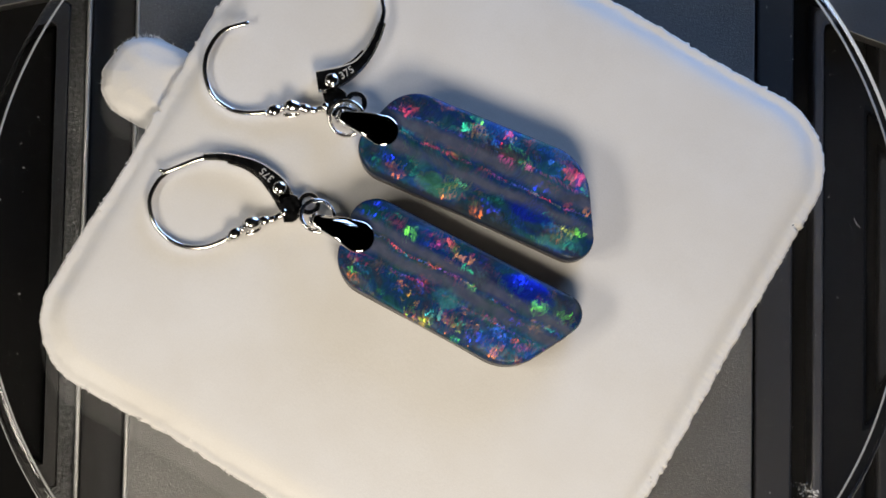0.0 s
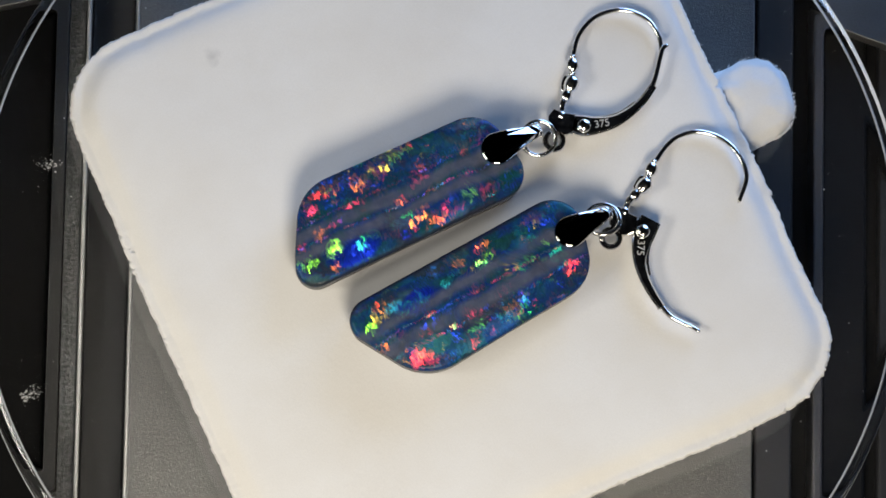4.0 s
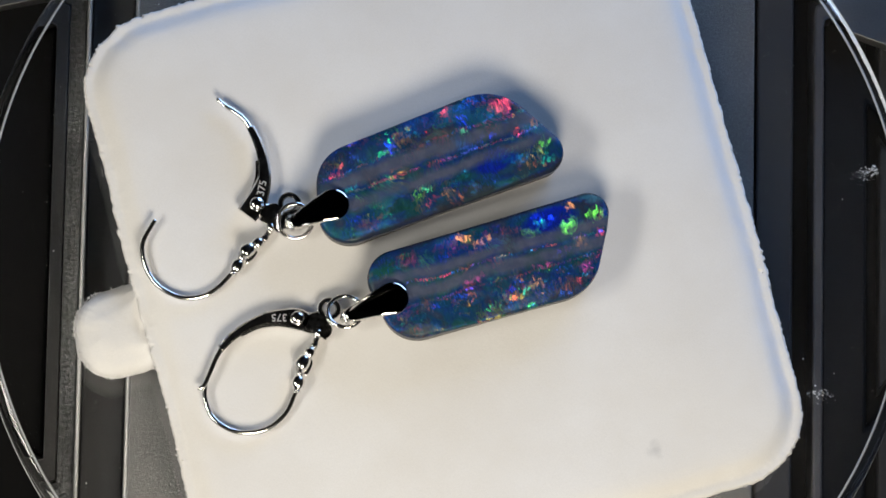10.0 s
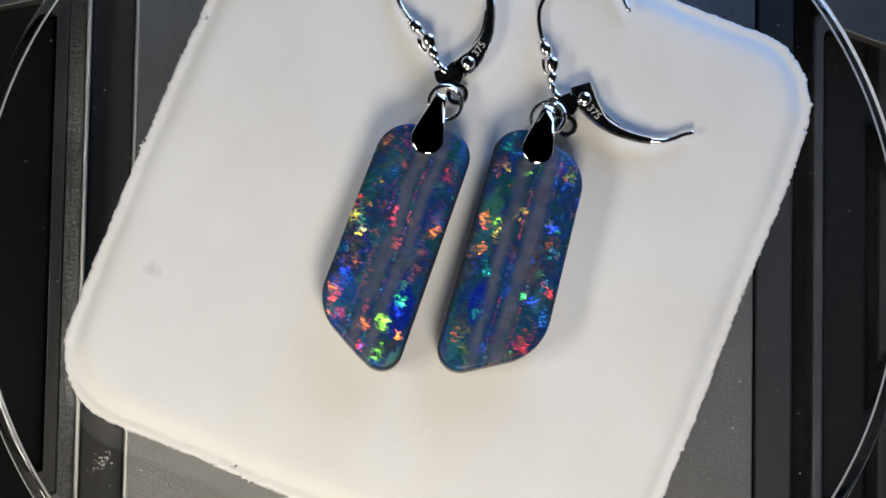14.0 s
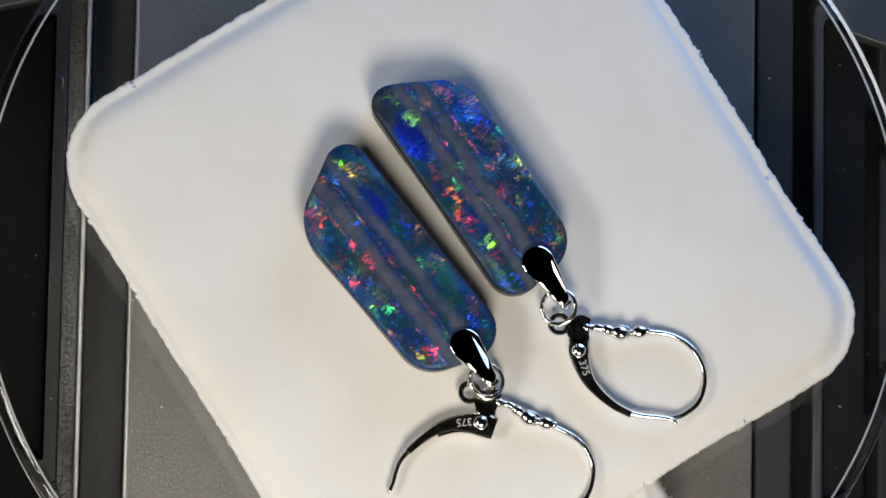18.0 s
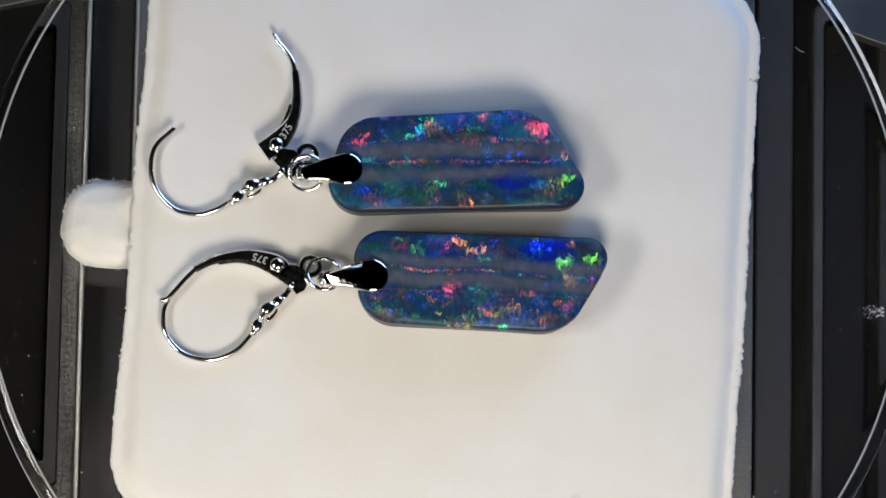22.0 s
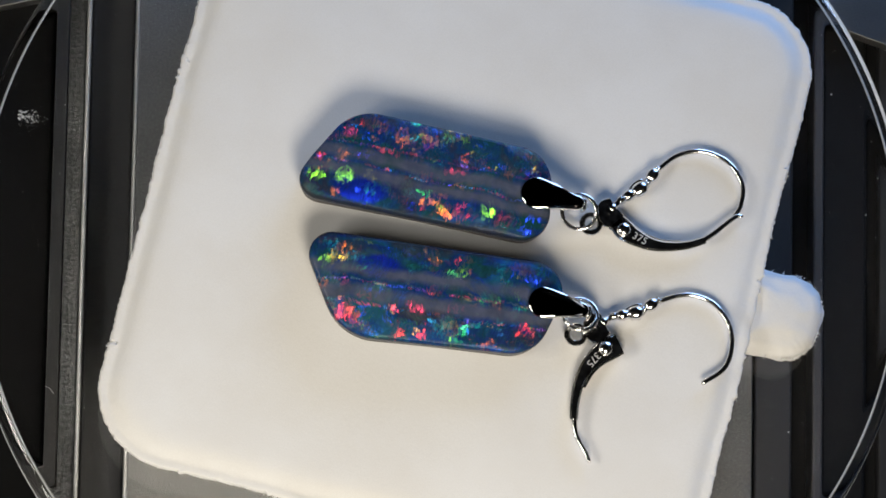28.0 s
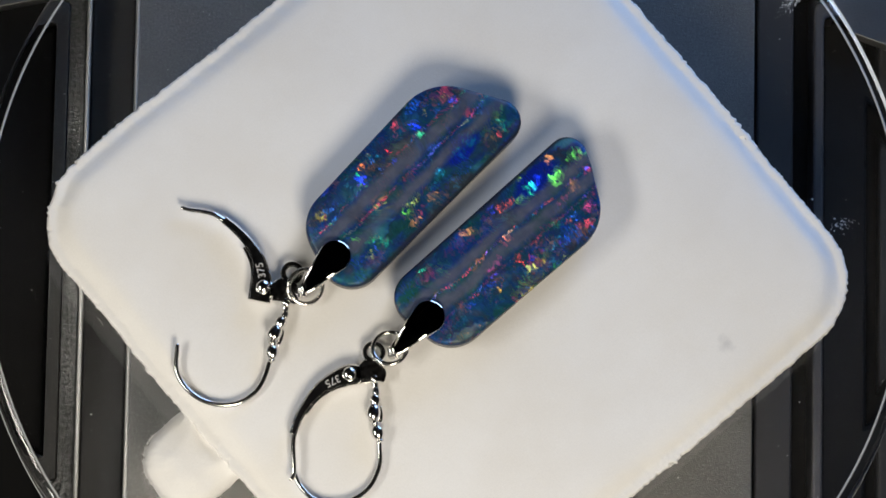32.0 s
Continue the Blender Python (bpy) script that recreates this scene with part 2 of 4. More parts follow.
    out = over(maths(m, "MULTIPLY", clear, 0.24), over(maths(m, "MULTIPLY", maths(m, "MULTIPLY", blue, step_up(m, scratch, 0.28, 0.52)), 0.65), base.outputs[0], sheen.outputs[0]), field.outputs[0])

    def glint(below, bsdf, tone, where):
        """Adds the light of a flash to the shader below, at the places where it shows."""
        link(m, mix(m, where, (0.0, 0.0, 0.0), tone), bsdf.inputs["Color"])
        n = node(m, "ShaderNodeAddShader")
        link(m, below, n.inputs[0])
        link(m, bsdf.outputs[0], n.inputs[1])
        return n.outputs[0]

    out = glint(out, spark, spark_hue, maths(m, "MULTIPLY", maths(m, "MULTIPLY", clear, chosen), 0.16))
    out = glint(out, fleck, fleck_hue, maths(m, "MULTIPLY", maths(m, "MULTIPLY", clear, chosen2), 0.2))
    out = glint(out, line, line_hue, maths(m, "MULTIPLY", maths(m, "MULTIPLY", thread, maths(m, "MULTIPLY", bits2, step_up(m, pick, 0.25, 0.6))), 0.8))
    for group in flashes:
        flash, tone, where = flash_layer(group)
        out = glint(out, flash, tone, maths(m, "MULTIPLY", maths(m, "MULTIPLY", where, maths(m, "SUBTRACT", 1.0, maths(m, "MULTIPLY", grey, 0.7))), 0.9))
    link(m, out, m.node_tree.nodes["Material Output"].inputs["Surface"])
    return m


def plate_material(name, colour, rough, metal=0.0, grain=0.25, gloss=0.5, fineness=6.0):
    m = material(name, colour, rough, metal, Specular_IOR_Level=gloss)
    v = place(m)
    fine = noise_at(m, v, fineness, 3, 0.7)
    wear = noise_at(m, v, 0.12, 4)
    dark, light = tuple(c * 0.92 for c in colour), tuple(min(1, c * 1.08) for c in colour)
    tone = ramp(m, wear, [(0.3, dark), (0.7, light)])
    link(m, mix(m, 0.5 * grain, tone, ramp(m, fine, [(0.36, (0.5,) * 3), (0.5, (0.95,) * 3), (0.60, (1.1,) * 3), (0.68, (2.2,) * 3)]), "MULTIPLY"), shader(m).inputs["Base Color"])
    bump(m, fine, grain, 0.08)
    return m


VELVET = velvet_material()
METAL = metal_material()
POLISH = material("mirror_polished_gold", (0.80, 0.79, 0.77), 0.035, 1.0)
BACKING = plate_material("dark_ironstone", (0.075, 0.066, 0.058), 0.35)
MARK = material("stamped_mark", (0.9, 0.9, 0.88), 0.4, 0.6)
GLASS = material("clear_glass", (1, 1, 1), 0.02, 0.0, Transmission_Weight=1.0, IOR=1.47)
# two pale, partly diffuse glasses whose colour stands in for glints on the rim
EDGE = material("rim_glint_glass", (0.9, 0.92, 0.93), 0.14, 0.0, Transmission_Weight=0.35, IOR=1.5)
FINE_EDGE = material("fine_rim_glint_glass", (0.9, 0.92, 0.93), 0.10, 0.0, Transmission_Weight=0.62, IOR=1.5)
DUST = material("pale_dust", (0.7, 0.7, 0.68), 0.9)
GREY = plate_material("grey_satin_metal", (0.18, 0.18, 0.177), 0.36, 0.75, 0.9, 0.5, 4.0)
RAIL = plate_material("grey_rail_metal", (0.10, 0.10, 0.098), 0.30, 1.0, 1.8, 0.5, 2.6)
THIN_RAIL = plate_material("dim_rail_plastic", (0.035, 0.035, 0.038), 0.42, 0.0, 0.4)
FRAME = plate_material("grey_frame_metal", (0.18, 0.18, 0.18), 0.42, 1.0, 0.4)
LIP = plate_material("bright_edge_metal", (0.46, 0.46, 0.45), 0.48, 1.0, 0.5)
STEP = plate_material("dark_step_metal", (0.075, 0.075, 0.074), 0.40, 1.0, 0.4)
CHARCOAL = plate_material("charcoal_plastic", (0.020, 0.020, 0.021), 0.5, 0.0, 0.25, 0.3)
BLACK = plate_material("black_plastic", (0.0032, 0.0032, 0.0032), 0.55, 0.0, 0.25, 0.08)
PANEL = plate_material("dark_plastic", (0.0045, 0.0045, 0.0045), 0.5, 0.0, 0.25, 0.22)
STRIP = plate_material("dark_grey_plastic", (0.016, 0.016, 0.0175), 0.46, 0.0, 0.3, 0.45)
TABLE = plate_material("dark_table", (0.02, 0.02, 0.022), 0.6)
WALL = plate_material("dim_wall", (0.018, 0.018, 0.020), 0.9)


# ---------------------------------------------------------------- building helpers
def mesh_of(name, verts, faces, mat, smooth=True):
    me = bpy.data.meshes.new(name)
    me.from_pydata([(x * MM, y * MM, z * MM) for x, y, z in verts], [], faces)
    me.materials.append(mat)
    if smooth:
        me.polygons.foreach_set("use_smooth", [True] * len(me.polygons))
    me.update()
    return me


def part(name, me, parent, label=""):
    ob = new(name, me)
    ob.parent = parent
    if label:
        tagged(ob, label)
    return ob


def joined(pieces):
    verts, faces = [], []
    for v, f in pieces:
        n = len(verts)
        verts += v
        faces += [tuple(i + n for i in q) for q in f]
    return verts, faces


def spline(points, steps=8):
    """Catmull-Rom through points of any dimension."""
    p = [np.array(q, float) for q in points]
    p = [2 * p[0] - p[1]] + p + [2 * p[-1] - p[-2]]
    out = []
    for i in range(1, len(p) - 2):
        a, b, c, d = p[i - 1:i + 3]
        for k in range(steps):
            t = k / steps
            out.append(0.5 * (2 * b + (c - a) * t + (2 * a - 5 * b + 4 * c - d) * t * t + (3 * b - a - 3 * c + d) * t ** 3))
    return out + [p[-2]]


def tube(points, segs=12, steps=8):
    """A round wire through points (x, y, z, radius), with rounded ends."""
    pts = spline(points, steps)
    verts, faces = [], []
    n = len(pts)
    first, last = pts[0], pts[-1]
    rows = []
    for i, q in enumerate(pts):
        t = pts[min(i + 1, n - 1)][:3] - pts[max(i - 1, 0)][:3]
        rows.append((q[:3], t / np.linalg.norm(t), q[3]))
    t0, t1 = rows[0][1], rows[-1][1]
    rows = [(first[:3] - t0 * first[3] * 0.8, t0, first[3] * 0.45)] + rows + [(last[:3] + t1 * last[3] * 0.8, t1, last[3] * 0.45)]
    for c, t, r in rows:
        side = np.cross(t, (0, 0, 1.0))
        if np.linalg.norm(side) < 1e-3:
            side = np.array((1.0, 0, 0))
        side /= np.linalg.norm(side)
        up = np.cross(side, t)
        for k in range(segs):
            a = 2 * math.pi * k / segs
            verts.append(tuple(c + r * (math.cos(a) * side + math.sin(a) * up)))
    for i in range(len(rows) - 1):
        for k in range(segs):
            k2 = (k + 1) % segs
            faces.append((i * segs + k, i * segs + k2, (i + 1) * segs + k2, (i + 1) * segs + k))
    faces.append(tuple(range(segs - 1, -1, -1)))
    faces.append(tuple(range(len(verts) - segs, len(verts))))
    return verts, [f[::-1] for f in faces]


def ring(centre, big, small, tilt=(0, 0), segs=40, sides=12):
    """A torus, leaning by tilt (degrees about x and y)."""
    m = pose(*centre, tilt[0], tilt[1], 0)
    verts, faces = [], []
    for i in range(segs):
        a = 2 * math.pi * i / segs
        for k in range(sides):
            b = 2 * math.pi * k / sides
            r = big + small * math.cos(b)
            verts.append(tuple(m @ Vector((r * math.cos(a), r * math.sin(a), small * math.sin(b)))))
    for i in range(segs):
        for k in range(sides):
            j, l = (i + 1) % segs, (k + 1) % sides
            faces.append((i * sides + k, j * sides + k, j * sides + l, i * sides + l))
    return verts, faces


def ball(centre, rx, ry, rz, turn=0.0, segs=20, rings=12):
    m = pose(*centre, 0, 0, turn)
    verts, faces = [tuple(m @ Vector((0, 0, rz)))], []
    for i in range(1, rings):
        a = math.pi * i / rings
        for k in range(segs):
            b = 2 * math.pi * k / segs
            verts.append(tuple(m @ Vector((rx * math.sin(a) * math.cos(b), ry * math.sin(a) * math.sin(b), rz * math.cos(a)))))
    verts.append(tuple(m @ Vector((0, 0, -rz))))
    for k in range(segs):
        k2 = (k + 1) % segs
        faces.append((0, 1 + k, 1 + k2))
        for i in range(rings - 2):
            s = 1 + i * segs
            faces.append((s + k, s + segs + k, s + segs + k2, s + k2))
        faces.append((len(verts) - 1, len(verts) - 1 - segs + k2, len(verts) - 1 - segs + k))
    return verts, faces


def rounded(corners, steps=10):
    """The outline of a polygon of corners (x, y, radius), anticlockwise, with its edges cut into short pieces."""
    out, n = [], len(corners)
    arcs = []
    for i in range(n):
        p, a, b = (np.array(corners[j % n][:2], float) for j in (i, i - 1, i + 1))
        r = corners[i][2]
        u, v = (a - p) / np.linalg.norm(a - p), (b - p) / np.linalg.norm(b - p)
        half = math.acos(max(-1, min(1, float(u @ v)))) / 2
        back = r / math.tan(half)
        c = p + (u + v) / np.linalg.norm(u + v) * r / math.sin(half)
        s, e = p + u * back - c, p + v * back - c
        a0, a1 = math.atan2(s[1], s[0]), math.atan2(e[1], e[0])
        d = (a1 - a0 + math.pi) % (2 * math.pi) - math.pi
        arcs.append([c + r * np.array((math.cos(a0 + d * k / steps), math.sin(a0 + d * k / steps))) for k in range(steps + 1)])
    for i in range(n):
        out += arcs[i]
        a, b = arcs[i][-1], arcs[(i + 1) % n][0]
        m = max(1, int(np.linalg.norm(b - a) / 1.2))
        out += [a + (b - a) * k / m for k in range(1, m)]
    return out


def lathe_outline(outline, centre, levels, cap_top=True, cap_bottom=True):
    """Stacks copies of an outline: levels are (inset, z), from the bottom to the top."""
    c = np.array(centre, float)
    verts, faces, n = [], [], len(outline)
    for inset, z in levels:
        for p in outline:
            d = p - c
            far = np.linalg.norm(d)
            q = c + d * max(0.02, 1 - inset / far) if inset < 50 else c + d * (inset - 100)
            verts.append((q[0], q[1], z))
    for i in range(len(levels) - 1):
        for k in range(n):
            k2 = (k + 1) % n
            faces.append((i * n + k, i * n + k2, (i + 1) * n + k2, (i + 1) * n + k))
    if cap_bottom:
        faces.append(tuple(range(n - 1, -1, -1)))
    if cap_top:
        faces.append(tuple(range(len(verts) - n, len(verts))))
    return verts, faces


def ribbon(points, thick, z, bevel=0.2):
    """A flat bar along points (x, y, half width), thick millimetres high from z, with bevelled edges."""
    pts = spline(points, 8)
    left, right = [], []
    for i, q in enumerate(pts):
        t = pts[min(i + 1, len(pts) - 1)][:2] - pts[max(i - 1, 0)][:2]
        t = t / np.linalg.norm(t)
        s = np.array((-t[1], t[0]))
        left.append((q[:2], s, q[2]))
    prof = [(1.0, 0.0, bevel), (1.0, bevel, 0), (1.0, thick - bevel, 0), (1.0, thick, bevel), (-1.0, thick, bevel), (-1.0, thick - bevel, 0), (-1.0, bevel, 0), (-1.0, 0.0, bevel)]
    verts, faces, n = [], [], len(prof)
    for c, s, w in left:
        for sign, h, cut in prof:
            p = c + s * sign * max(0.02, w - cut)
            verts.append((p[0], p[1], z + h))
    for i in range(len(left) - 1):
        for k in range(n):
            k2 = (k + 1) % n
            faces.append((i * n + k, i * n + k2, (i + 1) * n + k2, (i + 1) * n + k))
    faces.append(tuple(range(n - 1, -1, -1)))
    faces.append(tuple(range(len(verts) - n, len(verts))))
    return verts, [f[::-1] for f in faces]


def block(x0, x1, y0, y1, z0, z1, edge=0.4):
    """A slab with bevelled top edges."""
    c = ((x0 + x1) / 2, (y0 + y1) / 2)
    def loop(d, z):
        return [(x0 + d, y0 + d, z), (x1 - d, y0 + d, z), (x1 - d, y1 - d, z), (x0 + d, y1 - d, z)]
    e = edge
    levels = [(0, z0), (0, z1 - e), (e * 0.13, z1 - e * 0.6), (e * 0.42, z1 - e * 0.22), (e, z1)]
    verts, faces = [], []
    for d, z in levels:
        verts += loop(d, z)
    for i in range(len(levels) - 1):
        for k in range(4):
            k2 = (k + 1) % 4
            faces.append((i * 4 + k, i * 4 + k2, i * 4 + 4 + k2, i * 4 + 4 + k))
    faces += [(3, 2, 1, 0), tuple(range(len(verts) - 4, len(verts)))]
    return verts, faces


def moved(piece, root):
    v, f = piece
    return [(x - root[0], y - root[1], z - root[2]) for x, y, z in v], f


# ---------------------------------------------------------------- the room and the stand under the dish
def structure(name, piece, mat, smooth=False):
    ob = new(name, mesh_of(name, *piece, mat, smooth))
    return tagged(ob, kind="structure")


structure("table_top", block(-700, 700, -500, 700, -60, -26, 2), TABLE)
for name, size in (("wall_north", (-1500, 1500, 1400, 1500, -800, 1500)), ("wall_south", (-1500, 1500, -1500, -1400, -800, 1500)),
                   ("wall_east", (1400, 1500, -1400, 1400, -800, 1500)), ("wall_west", (-1500, -1400, -1400, 1400, -800, 1500)),
                   ("floor", (-1400, 1400, -1400, 1400, -900, -800)), ("ceiling", (-1400, 1400, -1400, 1400, 1400, 1500))):
    structure(name, block(*size, 1), WALL)


def build_stand():
    stand = tagged(new("turntable_stand"), "dark grey ribbed plastic stand under the clear dish", "stand")
    stand.location = (0, 0, -26 * MM)
    stand.rotation_euler = (0, 0, radians(-1.0))
    def slab(name, x0, x1, y0, y1, z0, z1, mat, edge=0.4, label=""):
        part(name, mesh_of(name, *block(x0, x1, y0, y1, z0 + 26, z1 + 26, edge), mat, False), stand, label)
    slab("base", -90, 90, -80, 80, -26, -20, PANEL)
    slab("centre_plate", -33.83, 34.6, -60, 60, -20, -14, GREY, 0.12, "satin grey centre plate")
    def bar(name, sect, mat, label):
        """A long bar of the section sect (x, z), with its upper faces smooth."""
        k = len(sect)
        piece = [(p, y, q + 26) for y in (-59.5, 59.5) for p, q in sect], [(q, q + 1, q + 1 + k, q + k)[::-1] for q in range(k - 1)] + [tuple(range(k)), tuple(range(2 * k - 1, k - 1, -1))]
        part(name, mesh_of(name, *piece, mat, False), stand, label)
    slab("rail", -43.04, -41.6, -60, 60, -20, -15.2, STEP, 0.1, "dark grey lower step of the side rail")
    bar("rail", [(-41.55, -20), (-41.55, -15.45), (-41.3, -15.4), (-40.8, -15.32), (-40.3, -15.18), (-39.95, -15.02), (-39.75, -14.88), (-39.7, -20)], RAIL, "grainy grey side rail")
    bar("ridge", [(-39.7, -20), (-39.7, -15.0), (-39.62, -14.85), (-39.5, -14.76), (-39.36, -14.70), (-39.22, -14.72), (-39.15, -14.9), (-39.15, -20)], LIP, "bright rounded lip of the side rail")
    bar("ridge", [(-34.3, -20), (-34.3, -14.3), (-34.24, -14.12), (-34.12, -14.0), (-34.0, -13.95), (-33.88, -13.97), (-33.85, -20)], LIP, "bright lip along the centre plate")
    slab("strip", 35.0, 39.1, -60, 60, -20, -15, STRIP, 0.3)
    slab("thin_rail", 41.35, 42.47, -60, 60, -20, -14.5, THIN_RAIL, 0.3)
    # the frame's bars end in slanting edges
    for xa, ya, xb, yb in ((-43.1, 28.9, -66.0, 23.6), (42.6, 28.6, 66.0, 20.6)):
        corners = [(xa, ya), (xa, 60.0), (xb, 60.0), (xb, yb)]
        around = [np.array(q) for q in (corners if xa < 0 else corners[::-1])]
        piece = lathe_outline(around, np.mean(around, axis=0), [(0.0, 8.7), (0.0, 10.9), (0.1, 11.0)])
        part("frame_bar", mesh_of("frame_bar", *piece, FRAME, False), stand)
    slab("panel", -66, -43.1, -60, 40.0, -20, -17.5, BLACK, 0.4, "black recessed panel")
    slab("panel", 42.6, 47.7, -60, 40.0, -20, -17.5, PANEL, 0.4, "black recessed panel")
    slab("column", 49.1, 66, -60, 40.0, -20, -17.4, CHARCOAL, 0.4, "charcoal outer column")
    slab("panel", -39.1, -34.35, -60, 60, -20, -18.0, CHARCOAL, 0.3, "charcoal strip")


build_stand()


# ---------------------------------------------------------------- the glass dish
DISH = (0.19, -0.38, -10.4)
SMEARS = ((38.2, -25.1, 40.6, -26.4, 90), (19.1, -40.7, 17.5, -39.0, 60))


def build_dish():
    dish = tagged(new("glass_plate"), "round clear glass plate turning above the stand", "glass plate")
    n = 200
    # rim: from the bottom edge round to the top edge
    prof = [(49.6, 0.0), (51.1, 0.05), (51.6, 0.3), (51.8, 0.75), (51.8, 1.3), (51.65, 1.7), (51.3, 2.0), (50.8, 2.15), (50.5, 2.3), (49.6, 2.3)]
    verts, faces = [], []
    for i in range(n):
        a = 2 * math.pi * i / n
        verts += [(r * math.cos(a), r * math.sin(a), z) for r, z in prof]
    k = len(prof)
    for i in range(n):
        j = (i + 1) % n
        for q in range(k - 1):
            faces.append((i * k + q, j * k + q, j * k + q + 1, i * k + q + 1))
    faces += [tuple(i * k for i in range(n - 1, -1, -1)), tuple(i * k + k - 1 for i in range(n))]
    pane = part("pane", mesh_of("pane", verts, faces, GLASS), dish)
    pane.visible_shadow = False
    for poly in pane.data.polygons:
        poly.use_smooth = len(poly.vertices) == 4
    # thin pale rings added along the rim in place of its highlight lines
    for r, z, w in ((51.75, 0.6, 0.12), (51.2, 0.05, 0.06), (50.45, 2.3, 0.13)):
        part("rim_glint", mesh_of("rim_glint", *ring((0, 0, z), r, w, (0, 0), 200, 8), EDGE if r > 51 else FINE_EDGE), dish, "fine pale ring standing in for a glint on the glass rim")
    # specks of dust and a few lint hairs on the pane
    rnd = random.Random(5)
    pieces = []
    for _ in range(170):
        r, a = 49.5 * math.sqrt(rnd.uniform(0.25, 1)), rnd.uniform(0, 6.283)
        s = rnd.choice((0.03, 0.04, 0.05, 0.06, 0.10))
        pieces.append(ball((r * math.cos(a), r * math.sin(a), 2.3 + s * 0.4), s, s * rnd.uniform(0.6, 1), s * 0.5, rnd.uniform(0, 180), 6, 4))
    for _ in range(2):
        r, a, h = rnd.uniform(36, 49), rnd.uniform(0, 6.283), rnd.uniform(0, 6.283)
        x, y, l = r * math.cos(a), r * math.sin(a), rnd.uniform(0.3, 0.7)
        bend = rnd.uniform(-0.4, 0.4)
        pieces.append(tube([(x, y, 2.35, 0.02), (x + l * math.cos(h), y + l * math.sin(h), 2.4, 0.025), (x + 1.7 * l * math.cos(h + bend), y + 1.7 * l * math.sin(h + bend), 2.35, 0.02)], 5, 4))
    # two smears of chalky residue
    for x0, y0, x1, y1, n in SMEARS:
        for k in range(n):
            u = rnd.random() ** 0.7
            s = rnd.uniform(0.02, 0.09) * (0.5 + u)
            pieces.append(ball((x0 + (x1 - x0) * u + rnd.gauss(0, 0.35), y0 + (y1 - y0) * u + rnd.gauss(0, 0.35), 2.31), s, s * rnd.uniform(0.5, 1), 0.02, rnd.uniform(0, 180), 7, 4))
    tagged(part("dust", mesh_of("dust", *joined(pieces), DUST), dish, "pale dust specks and lint"), kind="stuff")
    return dish


# ---------------------------------------------------------------- the velvet pad
PAD = (-1.21, -0.57, -8.1)
PAD_TURN = -29.89


def build_pad():
    pad = tagged(new("velvet_pad"), "white velvet-covered square jewellery pad with a tab", "pad")
    hx, hy, r = 33.45, 33.1, 8.6
    levels = [(2.2, -8.1), (1.7, -7.7), (1.4, -6.8), (0.9, -4.5), (0.2, -2.3), (0.0, -1.45), (0.03, -1.15), (0.12, -0.99), (0.3, -0.94), (0.55, -0.93), (0.8, -0.93),
              (1.0, -0.92), (1.25, -0.83), (1.55, -0.66), (1.9, -0.45), (2.4, -0.22), (3.0, -0.09), (4.0, -0.03), (5.5, -0.02), (8.0, 0.0), (11, 0.0), (15, 0.0), (20, 0.0), (25, 0.0), (29, 0.0), (32, 0.0)]
    verts, faces, n = [], [], None
    for inset, z in levels:
        a, b = hx - inset, hy - inset
        loop = []
        for (sx, sy, q0) in ((1, 1, 0), (-1, 1, 90), (-1, -1, 180), (1, -1, 270)):
            c = max(0.8, (7.8 if sx < 0 and sy < 0 else r) - inset * 0.9)
            cx, cy = sx * (a - c), sy * (b - c)
            arc = [(cx + c * math.cos(radians(q0 + 90 * k / 80)), cy + c * math.sin(radians(q0 + 90 * k / 80))) for k in range(81)]
            loop.append(arc)
        pts = []
        for i in range(4):
            pts += loop[i]
            s, e = loop[i][-1], loop[(i + 1) % 4][0]
            pts += [(s[0] + (e[0] - s[0]) * k / 330, s[1] + (e[1] - s[1]) * k / 330) for k in range(1, 330)]
        n = len(pts)
        for x, y in pts:
            w = noise.noise((x * 0.09, y * 0.09, 0.3)) * 0.35 + noise.noise((x * 0.6, y * 0.6, 4.0)) * 0.12 + (noise.noise((x * 1.1, y * 1.1, z * 0.4)) * 0.07 + noise.noise((x * 2.3, y * 2.3, z * 0.5)) * 0.11 + noise.noise((x * 4.1, y * 4.1, z * 0.5)) * 0.09 + max(0.0, noise.noise((x * 0.8, y * 0.8, 2.0)) - 0.15) * noise.noise((x * 2.6, y * 2.6, z * 0.6)) * 1.5 if inset < 0.7 else 0)
            d = math.hypot(x, y) or 1
            k = w if -7 < z else 0
            lift = noise.noise((x * 0.06, y * 0.06, 9.0)) * 0.25 if inset > 2 else noise.noise((x * 2.2, y * 2.2, inset)) * 0.04 + noise.noise((x * 0.5, y * 0.5, inset)) * 0.08 if 0.1 < inset < 1.3 else 0
            verts.append((x + k * x / d, y + k * y / d, z + lift + 8.1))
    for i in range(len(levels) - 1):
        for k in range(n):
            k2 = (k + 1) % n
            faces.append((i * n + k, i * n + k2, (i + 1) * n + k2, (i + 1) * n + k))
    faces += [tuple(range(n - 1, -1, -1)), tuple(range(len(verts) - n, len(verts)))]
    part("cushion", mesh_of("cushion", verts, faces, VELVET), pad)
    rim = [(v[0], v[1]) for v in verts[4 * n:5 * n]]

    # the tab at the middle of one side
    out = rounded([(-40.9, -4.7, 3.9), (-31.5, -4.8, 0.6), (-31.5, 4.9, 0.6), (-40.8, 4.5, 3.9)], 24)
    lv = [(1.2, 0.2), (0.6, 1.2), (0.1, 3.6), (0.0, 4.5), (0.4, 5.4), (0.9, 5.9), (1.4, 6.1), (1.9, 6.2), (2.4, 6.4), (3.0, 6.55), (3.9, 6.6)]
    tv, tf = lathe_outline(out, (-36.2, 0.2), lv)
